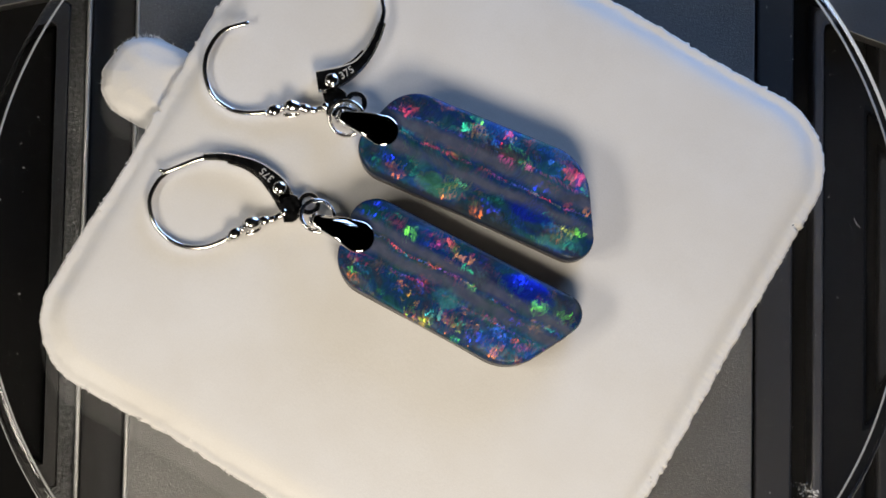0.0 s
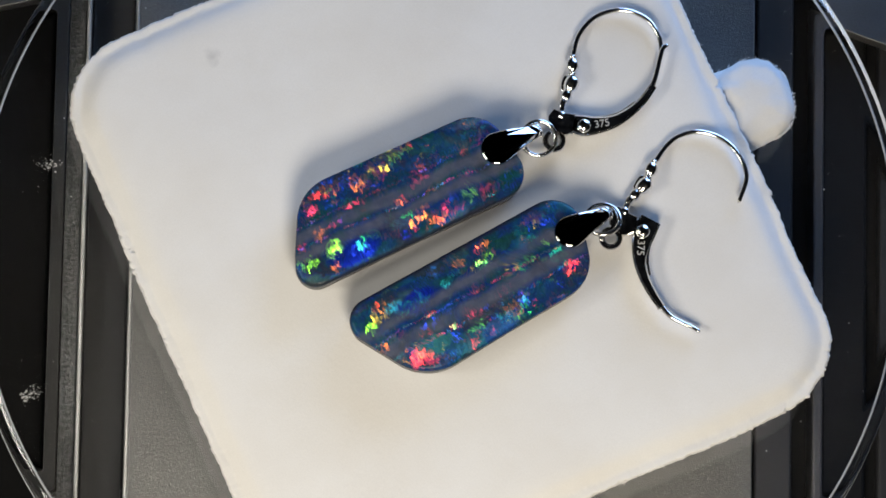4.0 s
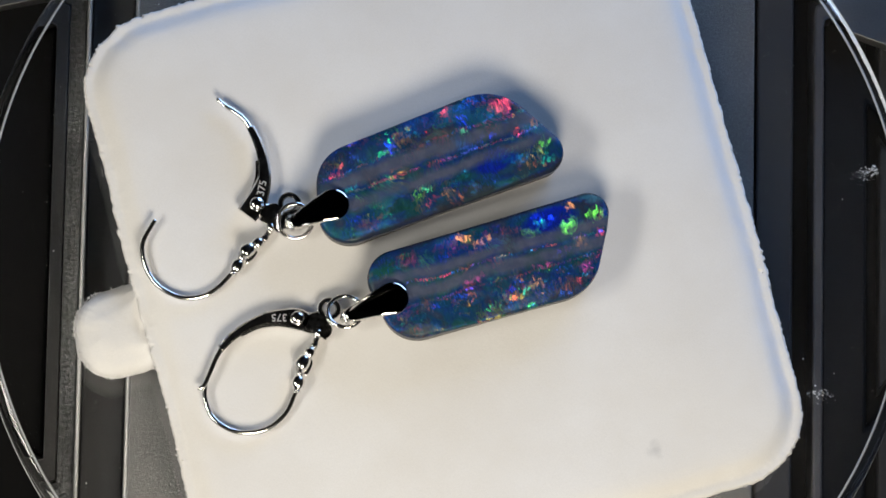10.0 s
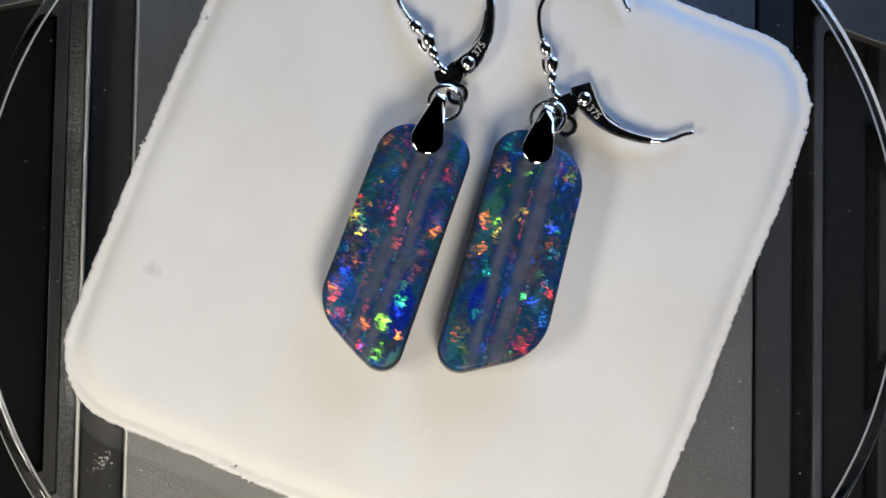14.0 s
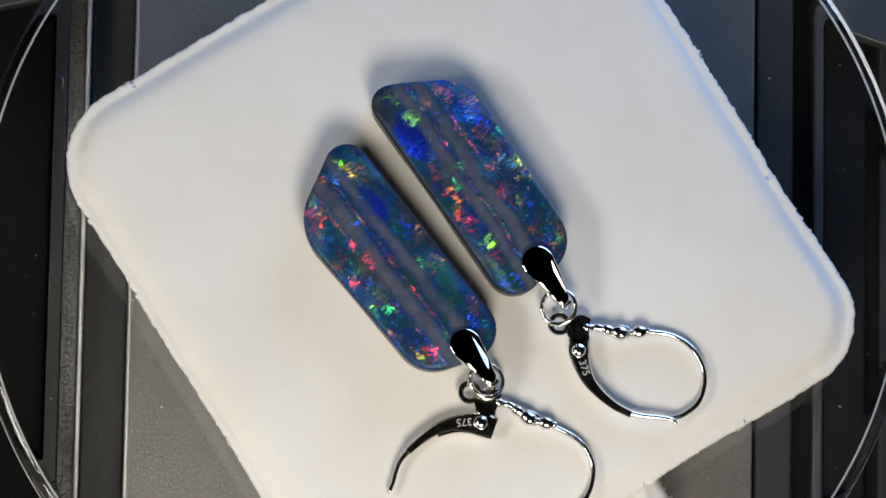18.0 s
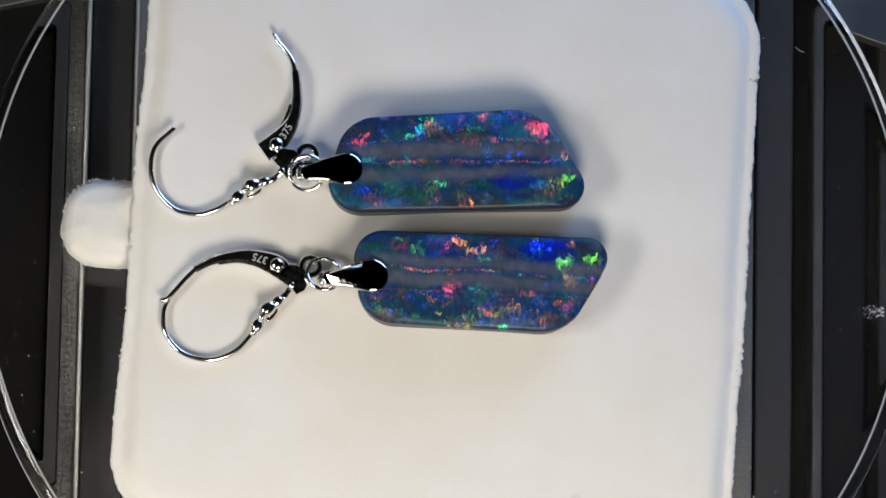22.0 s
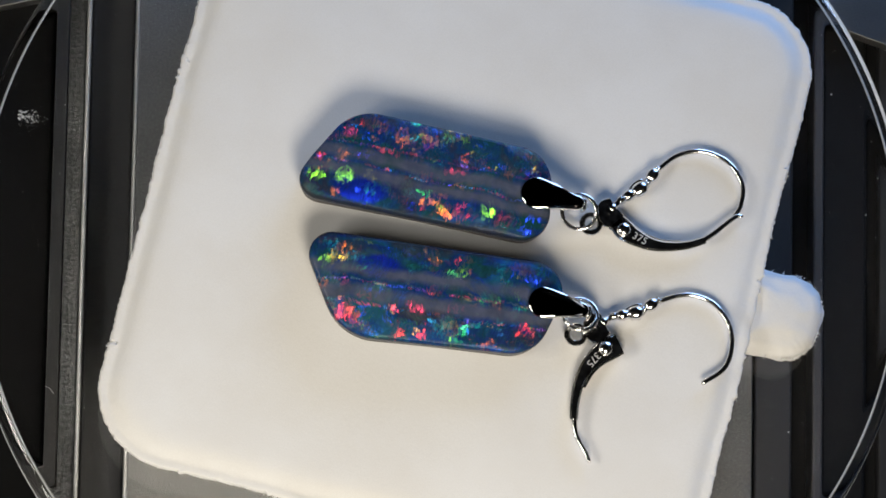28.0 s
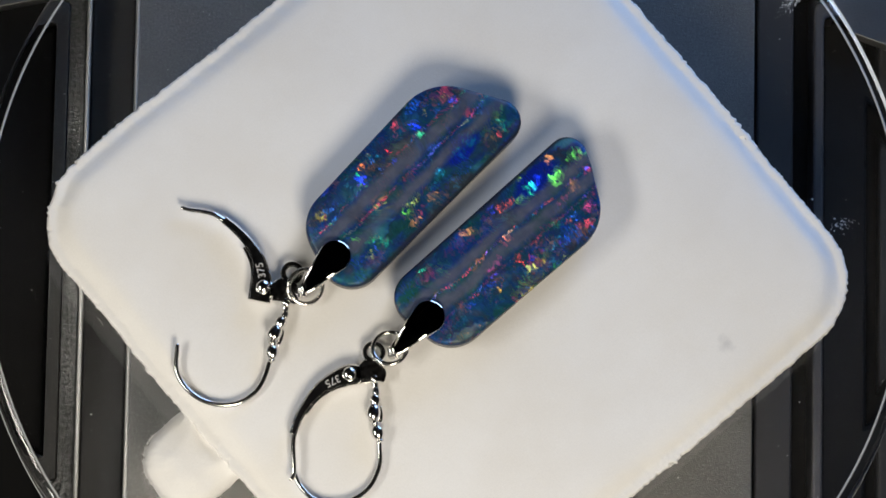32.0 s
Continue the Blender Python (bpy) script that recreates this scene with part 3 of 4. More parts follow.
    tv = [(x + noise.noise((x * 0.7, y * 0.7, z)) * 0.25 + noise.noise((x * 2.1, y * 2.1, z)) * 0.15, y + noise.noise((x * 0.7, y * 0.7, z + 7)) * 0.25 + noise.noise((x * 2.1, y * 2.1, z + 5)) * 0.15, z) for x, y, z in tv]
    part("tab", mesh_of("tab", tv, tf, VELVET), pad, "rounded white velvet tab")

    # loose fibres along the edges
    rnd = random.Random(11)
    fv, ff = [], []
    edge = [(x, y, 6.5) for x, y in rim] + [(p[0], p[1], 4.8) for p in out if p[0] < -33.6]
    for _ in range(12000):
        x, y, z = rnd.choice(edge)
        dx, dy = (x, y) if x > -33.9 or abs(y) > 6 else (x + 36.5, y)
        a = math.atan2(dy, dx) + rnd.uniform(-1.1, 1.1)
        x, y = x * 0.998 + rnd.uniform(-0.06, 0.06), y * 0.998 + rnd.uniform(-0.06, 0.06)
        l, w = rnd.uniform(0.05, 0.08 + 0.42 * rnd.random() ** 3), rnd.uniform(0.03, 0.08)
        z += rnd.uniform(-1.5, 0.6)
        tip = (x + l * math.cos(a), y + l * math.sin(a), z + rnd.uniform(-0.1, 0.2))
        i = len(fv)
        px, py = -math.sin(a) * w, math.cos(a) * w
        fv += [(x + px, y + py, z), (x - px, y - py, z), (x, y, z + 2 * w), tip]
        ff += [(i, i + 1, i + 3), (i + 1, i + 2, i + 3), (i + 2, i, i + 3)]
    tagged(part("fibres", mesh_of("fibres", fv, ff, VELVET, False), pad, "loose white velvet fibres"), kind="stuff")
    return pad


# ---------------------------------------------------------------- the earrings
# flashes of the stones: place from the stone's middle, half sizes, hue, and the heading of the light that they answer to
FLASHES_OPEN_EAST = ((-2.8, -2.4, 1.0, 0.6, "lime", 29), (0.8, -3.5, 1.0, 0.6, "orange", 29), (10.4, -3.2, 1.0, 0.6, "orange", 29), (-3.3, 4.3, 0.7, 0.5, "green", 29), (-9.7, 2.9, 1.2, 0.9, "red", 47),
                     (9.3, 3.6, 1.7, 0.9, "red", 66), (-1.6, -2.0, 1.2, 0.4, "green", 66), (-1.9, -3.9, 0.9, 0.5, "red", 66), (6.5, 1.0, 1.5, 0.5, "blue", 66), (-2.5, 5.0, 0.6, 0.4, "lime", 66),
                     (-9.9, -2.8, 1.0, 0.6, "blue", 66), (11.9, 0.8, 0.9, 0.6, "orange", 98), (1.6, 2.0, 1.3, 0.5, "pink", 98), (12.3, -1.6, 0.9, 0.5, "lime", 98), (10.4, -3.2, 0.8, 0.6, "orange", 98))
FLASHES_OPEN_NORTH = ((-3.8, 3.4, 0.8, 0.6, "green", 98), (10.9, -2.3, 1.3, 0.8, "yellow", 123), (-10.6, -2.6, 1.1, 0.6, "blue", 123), (4.1, 2.3, 1.2, 0.35, "pink", 123), (0.9, 4.8, 0.6, 0.4, "red", 123),
                      (7.6, 1.7, 1.1, 0.35, "red", 155), (8.4, -1.5, 1.0, 0.5, "green", 155), (-2.3, 1.5, 1.6, 0.4, "pink", 155), (-3.0, -2.5, 1.4, 0.5, "orange", 155), (4.4, -3.9, 1.3, 0.7, "blue", 155),
                      (-11.1, -3.8, 1.2, 0.6, "blue", 155), (8.1, 4.2, 0.8, 0.6, "red", 171), (9.1, -3.1, 0.8, 0.6, "orange", 187), (5.9, -2.9, 1.7, 1.1, "blue", 187), (0.5, -0.4, 0.9, 0.35, "red", 187))
FLASHES_OPEN_WEST = ((-2.6, -2.7, 1.0, 0.7, "yellow", 202), (9.8, 3.4, 0.9, 0.6, "red", 218), (-1.0, 4.2, 1.0, 0.7, "cyan", 218), (9.5, -2.7, 0.9, 0.7, "lime", 218), (0.2, -0.1, 1.1, 0.35, "red", 250),
                     (-3.0, -2.8, 0.9, 0.6, "lime", 250), (9.6, -3.1, 0.9, 0.6, "yellow", 250), (-3.9, 2.9, 0.8, 0.6, "orange", 250), (6.8, -1.6, 1.5, 1.1, "blue", 258), (3.5, 4.1, 0.8, 0.6, "red", 265),
                     (9.6, 3.7, 0.8, 0.8, "red", 281), (-2.5, -2.0, 0.8, 0.35, "yellow", 281), (1.3, -4.3, 1.1, 0.7, "orange", 288), (-8.5, -3.4, 1.5, 1, "orange", 294))
FLASHES_OPEN_SOUTH = ((-2.0, 3.4, 0.9, 0.6, "orange", 294), (-0.4, 3.6, 0.7, 0.5, "cyan", 294), (1.8, -2.7, 1.0, 0.6, "cyan", 294), (-10.9, 2.8, 0.8, 0.6, "cyan", 294), (-8.4, -0.7, 1.0, 0.45, "lime", 326),
                      (-1.2, -2.2, 1.4, 0.5, "yellow", 326), (-3.8, 3.3, 0.8, 0.7, "blue", 326), (4.7, 3.4, 0.9, 0.6, "blue", 326), (2.8, -2.1, 0.8, 0.6, "cyan", 326), (-2.8, -3.8, 1.5, 0.6, "orange", 341),
                      (-8.8, -2.7, 0.9, 0.5, "yellow", 357), (4.3, 2.3, 0.6, 0.4, "green", 357), (10.3, -3.4, 0.7, 0.5, "red", 357), (3.1, 5.0, 0.6, 0.5, "red", 357))
FLASHES_OPEN = (FLASHES_OPEN_EAST, FLASHES_OPEN_NORTH, FLASHES_OPEN_WEST, FLASHES_OPEN_SOUTH)
FLASHES_CLOSED_EAST = ((-3.2, -5.4, 0.8, 0.6, "red", 1), (-2.8, -4.7, 0.8, 0.5, "yellow", 1), (-1.4, 0.1, 1.2, 0.4, "orange", 1), (4.5, 2.7, 1.2, 0.7, "green", 1), (8.2, 3.8, 0.7, 0.5, "orange", 1),
                       (6.0, -4.8, 0.9, 0.5, "orange", 1), (3.5, -4.1, 0.8, 0.5, "blue", 1), (7.5, 1.9, 1.2, 0.8, "lime", 33), (8.4, 0.0, 1.0, 0.8, "orange", 33), (-3.8, -1.1, 1.4, 0.4, "pink", 33),
                       (-3.9, 3.8, 0.9, 0.6, "orange", 33), (-4.3, -5.1, 0.9, 0.6, "red", 33), (-1.4, -3.8, 0.8, 0.6, "yellow", 33), (7.0, -4.6, 0.6, 0.5, "red", 33), (6.0, 3.1, 0.7, 0.5, "blue", 33))
FLASHES_CLOSED_NORTH = ((2.0, -3.6, 1.5, 1.2, "orange", 70), (4.8, -4.3, 0.8, 0.6, "orange", 70), (3.2, -1.6, 1.6, 0.35, "pink", 70), (-2.7, -4.5, 0.9, 0.5, "lime", 70), (10.4, 2.4, 1.2, 0.7, "lime", 70),
                        (10.8, 0.3, 0.7, 0.5, "red", 70), (-2.0, 2.8, 1.6, 0.6, "orange", 70), (4.3, 3.7, 1.2, 0.7, "blue", 70), (8.3, -0.3, 1.0, 0.6, "orange", 102), (7.7, 2.1, 1.1, 0.9, "lime", 102),
                        (-4.3, -4.7, 0.8, 0.5, "lime", 102), (-8.2, 2.6, 1.0, 0.7, "lime", 102), (-4.2, 3.7, 0.8, 0.5, "red", 102), (6.0, -0.5, 1.2, 0.4, "blue", 102), (-12.5, -3.3, 0.5, 0.6, "yellow", 102))
FLASHES_CLOSED_WEST = ((8.0, -3.1, 1.0, 0.8, "pink", 127), (-5.7, 2.9, 1.1, 0.7, "pink", 127), (-3.9, -4.7, 0.7, 0.5, "yellow", 127), (-1.4, 1.9, 1.3, 0.5, "green", 127), (-13.0, 2.2, 1.6, 0.5, "blue", 127),
                       (-0.2, -4.7, 1.0, 0.5, "orange", 143), (11.0, 2.0, 1.2, 0.5, "lime", 159), (8.1, -4.3, 0.9, 0.5, "orange", 159), (-3.1, 2.0, 1.4, 0.4, "orange", 159), (-10.0, -2.0, 0.8, 0.6, "orange", 159),
                       (-12.7, 3.5, 1.0, 0.7, "blue", 159), (-10.8, -3.3, 0.7, 0.5, "cyan", 159), (0.8, -5.6, 1.0, 0.5, "green", 191), (0.4, -3.6, 0.9, 0.6, "red", 191), (-6.0, 3.1, 1.0, 0.6, "red", 191))
FLASHES_CLOSED_SOUTH = ((-8.5, 2.2, 1.1, 0.6, "lime", 191), (5.6, -0.8, 1.6, 0.35, "blue", 191), (4.1, -2.1, 1.0, 0.5, "cyan", 206), (-9.9, 2.8, 1.6, 0.8, "pink", 222), (-9.5, 0.4, 1.0, 0.4, "green", 222),
                        (-9.5, -2.7, 0.8, 0.6, "orange", 222), (-4.7, -2.9, 1.0, 0.7, "blue", 222), (-4.0, 3.3, 1.4, 0.6, "red", 238), (0.3, 2.3, 0.9, 0.6, "cyan", 254), (0.1, -3.9, 1.4, 0.7, "yellow", 254),
                        (8.2, -3.0, 1.0, 0.7, "blue", 254), (11.0, 2.4, 1.0, 0.7, "green", 269), (5.8, -4.4, 0.9, 0.9, "orange", 281), (-1.1, 3.5, 0.9, 0.5, "red", 285))
FLASHES_CLOSED_LAST = ((-2.3, -4.0, 0.9, 0.7, "blue", 285), (-4.5, 3.8, 1.5, 0.7, "orange", 292), (2.8, -4.3, 1.1, 0.9, "blue", 292), (-10.3, 2.9, 1.8, 0.8, "pink", 298), (-12.0, -2.7, 1.5, 0.4, "pink", 298),
                       (-1.5, -0.2, 1.2, 0.35, "pink", 298), (-2.0, -3.9, 1.1, 0.8, "cyan", 298), (-11.8, -4.6, 0.8, 0.5, "orange", 330), (-3.1, -5.3, 1.2, 0.5, "lime", 330), (-1.7, -0.1, 1.2, 0.4, "red", 330),
                       (6.4, -0.4, 1.4, 0.4, "red", 330), (5.3, 2.7, 1.0, 0.6, "blue", 330), (5.9, -4.2, 1.6, 0.5, "red", 330), (8.1, -3.2, 0.8, 0.4, "red", 330))
FLASHES_CLOSED = (FLASHES_CLOSED_EAST, FLASHES_CLOSED_NORTH, FLASHES_CLOSED_WEST, FLASHES_CLOSED_SOUTH, FLASHES_CLOSED_LAST)


def build_stone(parent, root, corners, axis, opal):
    outline = rounded(corners, 12)
    c = np.mean(outline, axis=0)
    back, fb = lathe_outline(outline, c, [(0.9, 0.0), (0.45, 0.2), (0.2, 0.8), (0.05, 2.0)], True, True)
    stone = part("stone", mesh_of("stone", *moved((back, fb), root), BACKING), parent, "dark ironstone backing")
    levels = [(0.05, 2.0), (0.0, 2.5), (0.0, 3.1), (0.04, 3.3), (0.13, 3.45), (0.3, 3.57), (0.65, 3.68), (1.3, 3.8), (1.9, 3.9), (2.6, 3.97), (3.4, 4.02), (4.2, 4.05)]
    v, f = lathe_outline(outline, c, levels, True, False)
    turn = pose(0, 0, 0, 0, 0, -axis)
    v = [tuple(turn @ Vector((x - c[0], y - c[1], z))) for x, y, z in v]
    face = part("opal_face", mesh_of("opal_face", v, f, opal), stone, "polished blue opal face with red and green flashes")
    face.matrix_local = pose((c[0] - root[0]) * MM, (c[1] - root[1]) * MM, -root[2] * MM, 0, 0, axis)


def build_bail(parent, root, head, neck, r_head, r_neck, label):
    """A pear-shaped polished plate glued on the stone, narrowing to a loop."""
    h, k = np.array(head, float), np.array(neck, float)
    d = (k - h) / np.linalg.norm(k - h)
    a0 = math.atan2(d[1], d[0])
    spread = math.acos((r_head - r_neck) / np.linalg.norm(k - h))
    out = []
    for i in range(25):
        a = a0 + spread + (2 * math.pi - 2 * spread) * i / 24
        out.append(h + r_head * np.array((math.cos(a), math.sin(a))))
    p, q = out[-1], k + r_neck * np.array((math.cos(a0 - spread), math.sin(a0 - spread)))
    out += [p + (q - p) * i / 8 for i in range(1, 8)]
    for i in range(13):
        a = a0 - spread + 2 * spread * i / 12
        out.append(k + r_neck * np.array((math.cos(a), math.sin(a))))
    p, q = out[-1], out[0]
    out += [p + (q - p) * i / 8 for i in range(1, 8)]
    v, f = lathe_outline(out, h, [(0.0, 3.6), (0.0, 4.3), (0.06, 4.46), (0.2, 4.56), (0.45, 4.6)])
    # the neck bends down towards the ring
    v = [(x, y, z - 1.35 * min(1.0, max(0.0, (np.dot((x, y) - h, d) - r_head * 0.9) / 2.4)) ** 1.5) for x, y, z in v]
    bail = part("bail", mesh_of("bail", *moved((v, f), root), POLISH, False), parent, label)
    for poly in bail.data.polygons:
        poly.use_smooth = len(poly.vertices) == 4
    side = np.array((-d[1], d[0]))
    roll = [(*(k + d * 0.62 + side * u), 2.55, r) for u, r in ((-0.62, 0.30), (-0.52, 0.42), (0.0, 0.44), (0.52, 0.42), (0.62, 0.30))]
    part("clip", mesh_of("clip", *moved(tube(roll), root), METAL), bail, "bright rolled end of the bail")
    loop = [(*(k - d * 0.5), 2.75, 0.5), (*(k + d * 0.45), 2.5, 0.5), (*(k + d * 0.8), 1.7, 0.45), (*(k + d * 0.35), 0.9, 0.40), (*(k - d * 0.8), 0.8, 0.36)]
    part("loop", mesh_of("loop", *moved(tube(loop), root), METAL), bail)


def build_mark(parent, root, at, turn, size, mirror_text="375"):
    cu = bpy.data.curves.new("mark", "FONT")
    cu.body, cu.size, cu.align_x, cu.align_y, cu.extrude = mirror_text, size * MM, "CENTER", "CENTER", 0.02 * MM
    tmp = bpy.data.objects.new("mark", cu)
    me = bpy.data.meshes.new_from_object(tmp)
    bpy.data.objects.remove(tmp)
    me.materials.append(MARK)
    ob = part("stamp", me, parent, "stamped pale digits 375")
    ob.matrix_local = pose((at[0] - root[0]) * MM, (at[1] - root[1]) * MM, (at[2] - root[2]) * MM, 0, 0, turn)


def finish(name, piece, root, parent, label="", smooth=True):
    low = root if name == "jump_ring" else (root[0], root[1], root[2] + 0.7)
    return part(name, mesh_of(name, *moved(piece, low), METAL, smooth), parent, label)


def build_earring_open():
    """The earring whose lever stands open."""
    root = (2.0, 6.5, -0.1)
    e = tagged(new("opal_earring"), "opal drop earring with an open lever-back hook", "earring", "pair of opal earrings")
    build_stone(e, root, [(-12.48, 7.76, 3.4), (15.61, -4.3, 2.46), (14.48, 8.22, 6.0), (-5.25, 15.88, 4.4)], -23.5, opal_material(3.0, ((1.45, 0.72), (-1.15, 0.55)), (0.15, 2.5), (1.6, 2.6), (6.5, -1.9, 2.6, 1.3), FLASHES_OPEN, -1.0))
    build_bail(e, root, (-7.65, 10.66), (-11.6, 12.3), 1.75, 0.78, "dark mirror-polished pear-shaped bail")
    finish("jump_ring", ring((-11.45, 12.5, 1.7), 1.85, 0.25, (14, -10)), root, e)
    hook = finish("hook", tube([(-14.0, 13.75, 1.6, 0.50), (-14.55, 13.6, 1.6, 0.36), (-15.2, 13.5, 1.6, 0.44), (-17.58, 13.85, 1.6, 0.30), (-19.25, 13.33, 1.5, 0.30), (-20.7, 13.15, 1.4, 0.30), (-22.4, 13.1, 1.35, 0.29), (-24.1, 13.5, 1.3, 0.29), (-25.9, 14.95, 1.3, 0.29),
                                (-26.8, 17.4, 1.3, 0.29), (-26.5, 19.8, 1.35, 0.29), (-25.0, 22.0, 1.5, 0.28), (-22.3, 23.0, 1.7, 0.26)]), root, e, "curved round-wire ear hook")
    beads_along(hook, root, (-19.25, 13.33), (-17.58, 13.85), (-15.1, 13.5))
    joint(e, root, (-10.46, 14.4), (-12.7, 14.4), (-13.75, 13.85), (-13.1, 15.9))
    lever = finish("lever", ribbon([(-14.7, 16.6, 1.2), (-13.3, 16.85, 1.25), (-11.75, 17.5, 1.0), (-10.3, 18.45, 0.70), (-9.15, 19.9, 0.56), (-8.3, 21.6, 0.48), (-7.7, 23.3, 0.42)], 1.0, 1.2), root, e, "open tapered lever", False)
    finish("flange", ribbon([(-14.6, 17.7, 0.16), (-13.5, 17.95, 0.16), (-12.3, 18.25, 0.16), (-11.0, 18.95, 0.16), (-9.75, 20.2, 0.14)], 0.85, 1.0, 0.05), root, lever, "bright inner edge", False)
    finish("lever_tip", tube([(-7.85, 23.0, 1.7, 0.34), (-7.55, 24.5, 1.7, 0.30), (-7.7, 25.8, 1.6, 0.27), (-8.0, 27.0, 1.6, 0.26), (-8.1, 28.0, 1.6, 0.24)]), root, lever)
    finish("rivet", ball((-13.1, 16.75, 2.15), 0.80, 0.80, 0.62), root, lever, "bright domed rivet")
    build_mark(lever, root, (-11.5, 17.6, 1.56), 34, 1.15)
    return e, root


def build_earring_closed():
    """The earring whose lever is shut."""
    root = (1.0, -5.6, -0.1)
    e = tagged(new("opal_earring"), "opal drop earring with its lever-back hook closed", "earring", "pair of opal earrings")
    build_stone(e, root, [(-13.22, -5.05, 4.0), (6.2, -15.4, 5.2), (12.0, -11.5, 4.0), (15.8, -8.4, 2.2), (-10.08, 4.55, 3.02)], -27.5, opal_material(7.4, ((1.35, 0.55), (-0.6, 0.7)), (0.5, -1.9), (-1.3, -2.3), (5.6, 3.1, 3.2, 1.4), FLASHES_CLOSED, 1.0))
    build_bail(e, root, (-10.25, -1.15), (-14.4, 0.75), 1.8, 0.78, "dark mirror-polished pear-shaped bail")
    finish("jump_ring", ring((-14.5, 1.55, 1.7), 1.85, 0.25, (-12, 10)), root, e)
    hook = finish("hook", tube([(-18.3, 1.85, 1.6, 0.50), (-18.9, 1.5, 1.6, 0.36), (-19.5, 1.22, 1.6, 0.44), (-21.86, 0.66, 1.6, 0.30), (-23.39, -0.46, 1.5, 0.30), (-24.6, -1.15, 1.4, 0.29), (-26.8, -1.95, 1.3, 0.29), (-29.5, -1.65, 1.3, 0.29),
                                (-31.8, 0.2, 1.3, 0.29), (-32.6, 2.9, 1.3, 0.29), (-31.8, 5.1, 1.3, 0.28), (-30.6, 6.3, 1.3, 0.26)]), root, e, "curved round-wire ear hook")
    beads_along(hook, root, (-23.39, -0.46), (-21.86, 0.66), (-19.45, 1.22))
    joint(e, root, (-15.45, 3.0), (-17.55, 2.5), (-18.15, 1.95), (-18.4, 4.0))
    lever = finish("lever", ribbon([(-18.2, 3.5, 1.0), (-18.7, 4.55, 1.15), (-19.45, 5.5, 0.98), (-21.0, 6.8, 0.72), (-22.8, 7.55, 0.55), (-24.9, 7.95, 0.46), (-26.9, 7.9, 0.40)], 1.0, 1.2), root, e, "closed tapered lever", False)
    finish("flange", ribbon([(-19.25, 3.6, 0.18), (-19.85, 4.55, 0.18), (-20.75, 5.65, 0.18), (-22.3, 6.75, 0.16), (-24.3, 7.4, 0.14)], 0.85, 1.0, 0.05), root, lever, "bright inner edge", False)
    finish("lever_tip", tube([(-26.4, 7.95, 1.7, 0.34), (-28.0, 7.45, 1.7, 0.30), (-29.6, 6.75, 1.7, 0.28), (-30.9, 6.25, 1.6, 0.27), (-31.5, 6.35, 1.6, 0.24)]), root, lever)
    finish("rivet", ball((-18.65, 4.6, 2.15), 0.80, 0.80, 0.62), root, lever, "bright domed rivet")
    build_mark(lever, root, (-20.05, 6.0, 1.56), 137, 1.15)
    return e, root


def beads_along(hook, root, bead, head, tail):
    """On the hook's wire: an oval bead, then a teardrop that tapers towards the joint, with a thin leaf shape added
    beneath for a faint reflected mark.
    """
    b, h, t = (np.array(q, float) for q in (bead, head, tail))
    along = h - b
    turn = math.degrees(math.atan2(along[1], along[0]))
    finish("bead", ball((*b, 1.65), 0.92, 0.72, 0.66, turn), root, hook, "oval polished bead")
    for k, r in ((-0.95, 0.46), (0.95, 0.5)):
        c = b + along / np.linalg.norm(along) * k
        finish("collar", ball((*c, 1.62), 0.24, r, r, turn), root, hook)
    m = (h + t) / 2
    finish("teardrop", tube([(*(h - (t - h) * 0.12), 1.75, 0.55), (*h, 1.85, 0.80), (*(h + (t - h) * 0.3), 1.75, 0.72), (*(m - (t - h) * 0.08), 1.68, 0.50), (*(m + (t - h) * 0.12), 1.68, 0.62), (*(m + (t - h) * 0.28), 1.65, 0.58), (*(t - (t - h) * 0.1), 1.6, 0.42), (*t, 1.6, 0.46)], 16), root, hook, "tapering polished teardrop")
    side = np.array((t - h)[::-1] * (1, -1)) / np.linalg.norm(t - h)
    # flat metal leaf added where only a faint reflection and shadow lie
    c = h + (t - h) * 0.12 + side * 0.72
    finish("reflection_leaf", ball((*c, 1.15), 0.95, 0.34, 0.12, turn - 12), root, hook, "thin leaf shape added for a faint reflected mark")


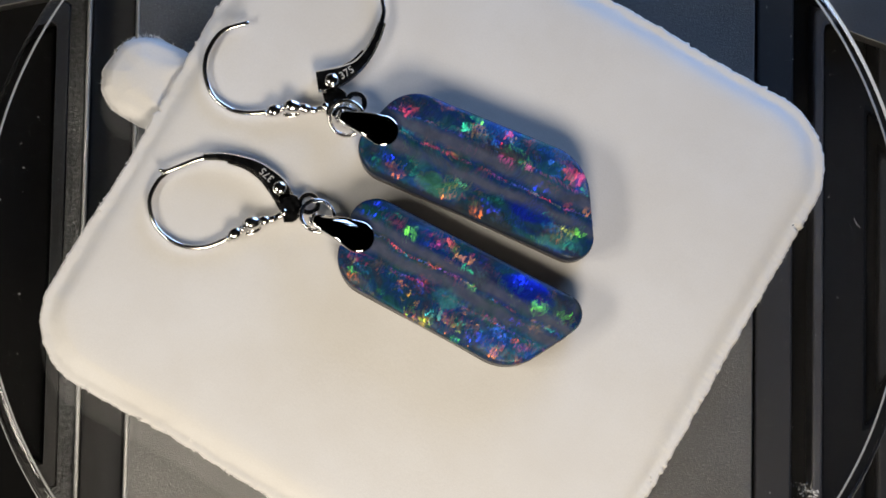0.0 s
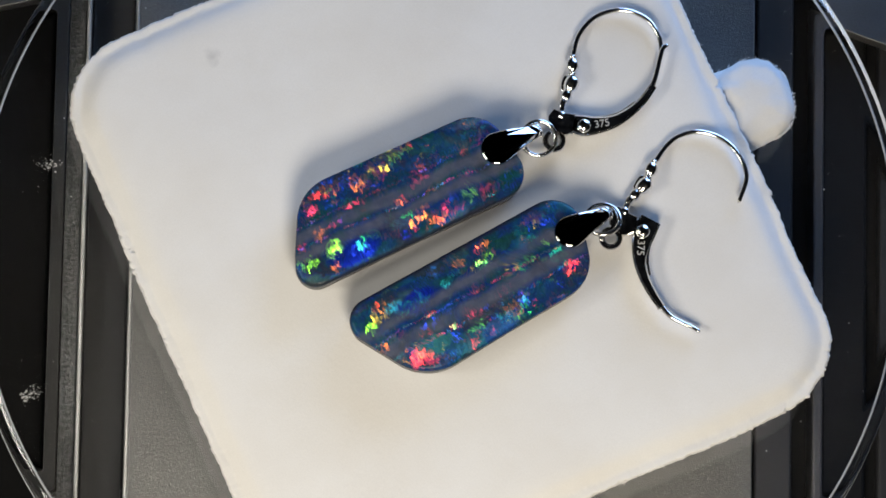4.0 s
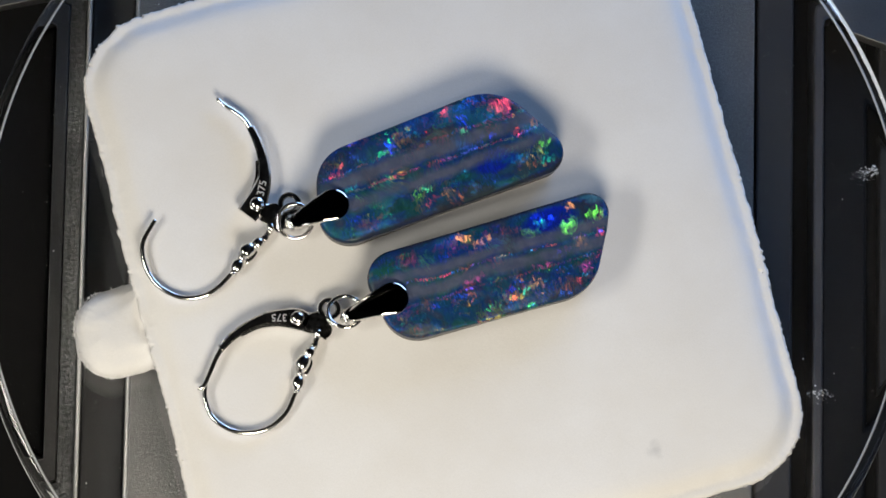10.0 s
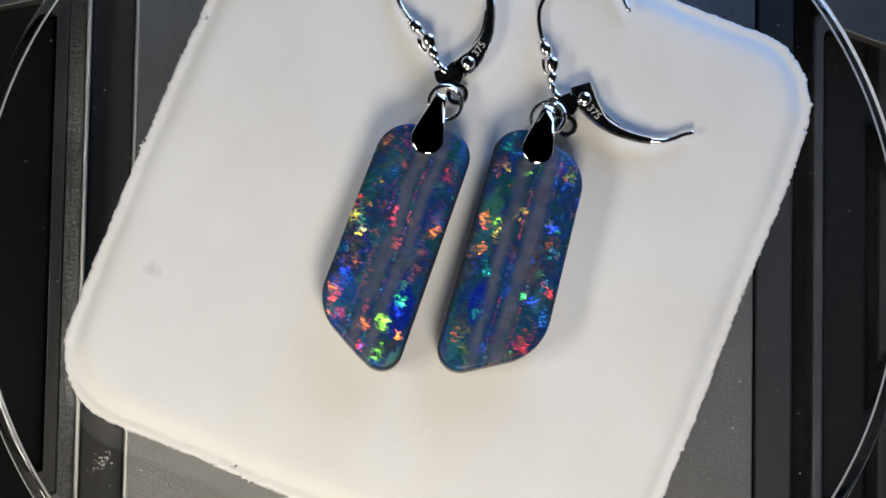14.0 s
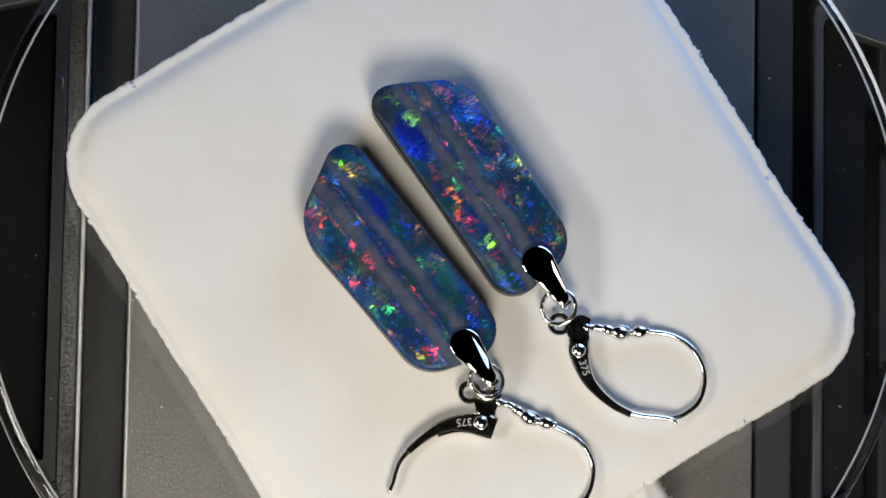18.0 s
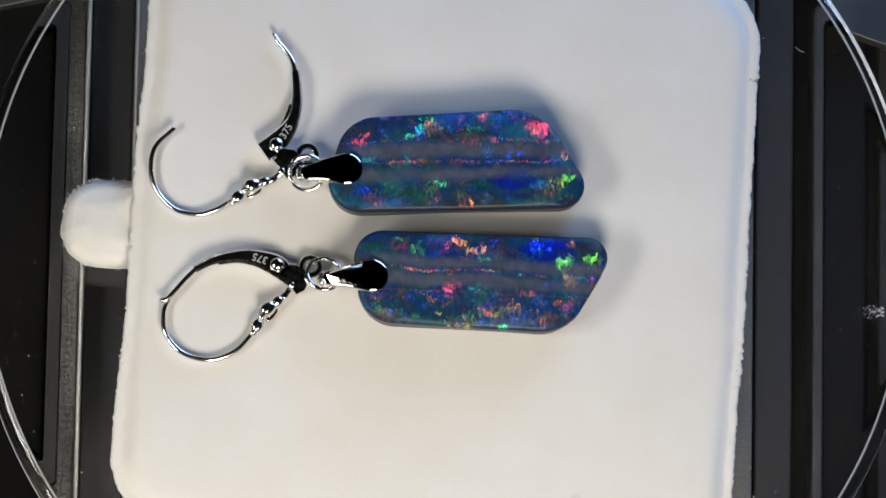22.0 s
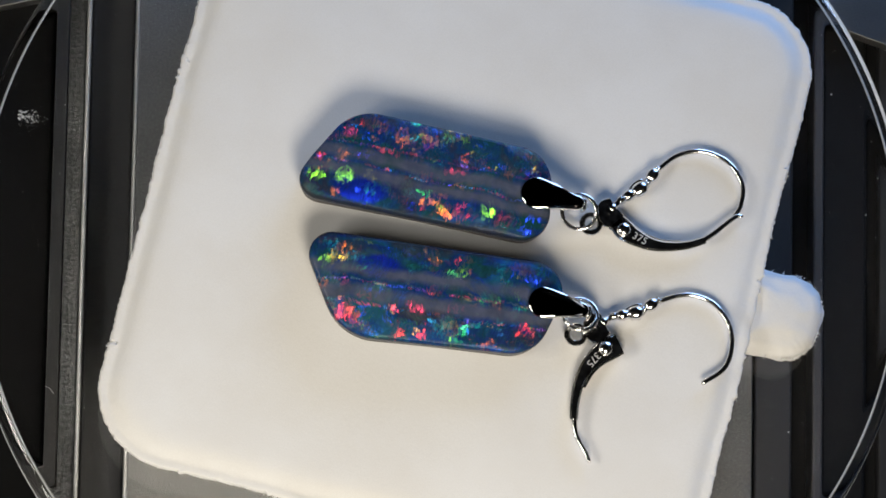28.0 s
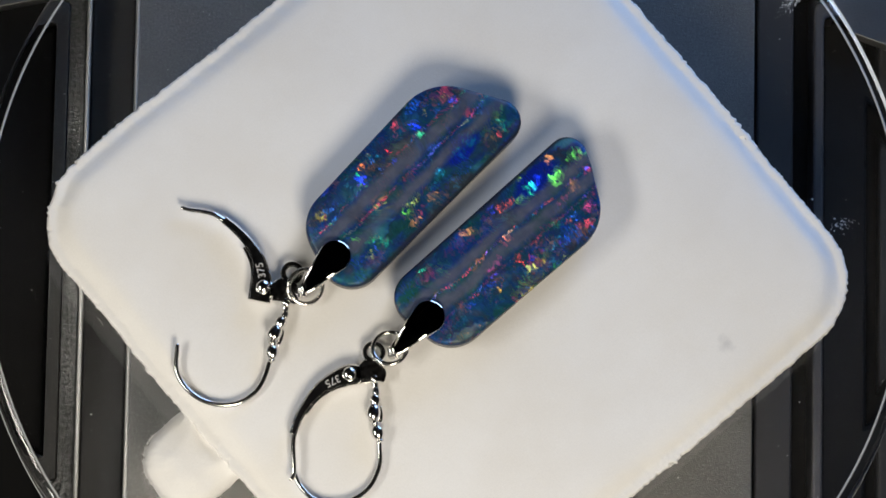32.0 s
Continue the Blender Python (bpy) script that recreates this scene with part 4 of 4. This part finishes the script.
def joint(parent, root, eye, block_at, pin_at, lever_at):
    """The flat plate that joins the eye, the hook and the lever."""
    prof = [(0.66, 0.0), (1.16, 0.0), (1.28, 0.12), (1.28, 0.5), (1.20, 0.6), (0.78, 0.6), (0.66, 0.5)]
    n, k = 40, len(prof)
    verts, faces = [], []
    for i in range(n):
        a = 2 * math.pi * i / n
        verts += [(eye[0] + r * math.cos(a), eye[1] + r * math.sin(a), 1.35 + z) for r, z in prof]
    for i in range(n):
        j = (i + 1) % n
        faces += [(i * k + q, j * k + q, j * k + (q + 1) % k, i * k + (q + 1) % k) for q in range(k)]
    j = finish("joint", (verts, faces), root, parent, "flat polished joint with an eye", False)
    b, e, p, l = (np.array(q, float) for q in (block_at, eye, pin_at, lever_at))
    d = (b - e) / np.linalg.norm(b - e)
    finish("hinge_plate", ribbon([(*(e + d * 1.05), 1.0), (*(e + d * 1.5), 1.35), (*b, 1.65), (*(b + d * 0.95), 1.5)], 1.0, 1.2, 0.08), root, j, "", False)
    finish("hinge_arm", ribbon([(*b, 1.1), (*(b + (l - b) * 0.5), 1.1), (*(b + (l - b) * 0.8), 1.1)], 0.75, 1.3, 0.06), root, j, "", False)
    finish("pin_arm", tube([(*b, 1.65, 0.6), (*(b + (p - b) * 0.6), 1.65, 0.55), (*p, 1.65, 0.5)]), root, j)
    finish("pin", ball((*p, 1.75), 0.56, 0.56, 0.56), root, j)


dish = build_dish()
pad = build_pad()
open_earring, open_root = build_earring_open()
closed_earring, closed_root = build_earring_closed()


# small unevenness of the turntable: seconds, degrees ahead (-) or behind (+)
UNEVEN = ((0, -0.05), (2, -0.25), (3, -0.2), (6, -0.1), (9, 0.3), (12, 0.2), (14, 0.0), (17, 0.0), (22.5, 0.2), (27, 0.0), (28, -0.2), (32, -0.2))


def turning(at, turn=0.0, step=0.2):
    """Rows of a thing that rides round the turntable's axis, which stands at the origin."""
    rows = []
    for i in range(int(SECONDS / step) + 1):
        t = min(SECONDS, i * step)
        a = -RATE * t + radians(float(np.interp(t, [u for u, _ in UNEVEN], [d for _, d in UNEVEN])))
        x, y = at[:2]
        rows.append((t, pose((x * math.cos(a) - y * math.sin(a)) * MM, (x * math.sin(a) + y * math.cos(a)) * MM, at[2] * MM, 0, 0, turn + math.degrees(a))))
    return rows


def motions():
    walk(dish, turning(DISH))
    walk(pad, turning(PAD, PAD_TURN))
    walk(open_earring, turning((open_root[0] + 0.27, open_root[1] - 0.24, open_root[2]), -0.5))
    walk(closed_earring, turning((closed_root[0] + 0.26, closed_root[1] - 0.11, closed_root[2]), -0.5))


motions()
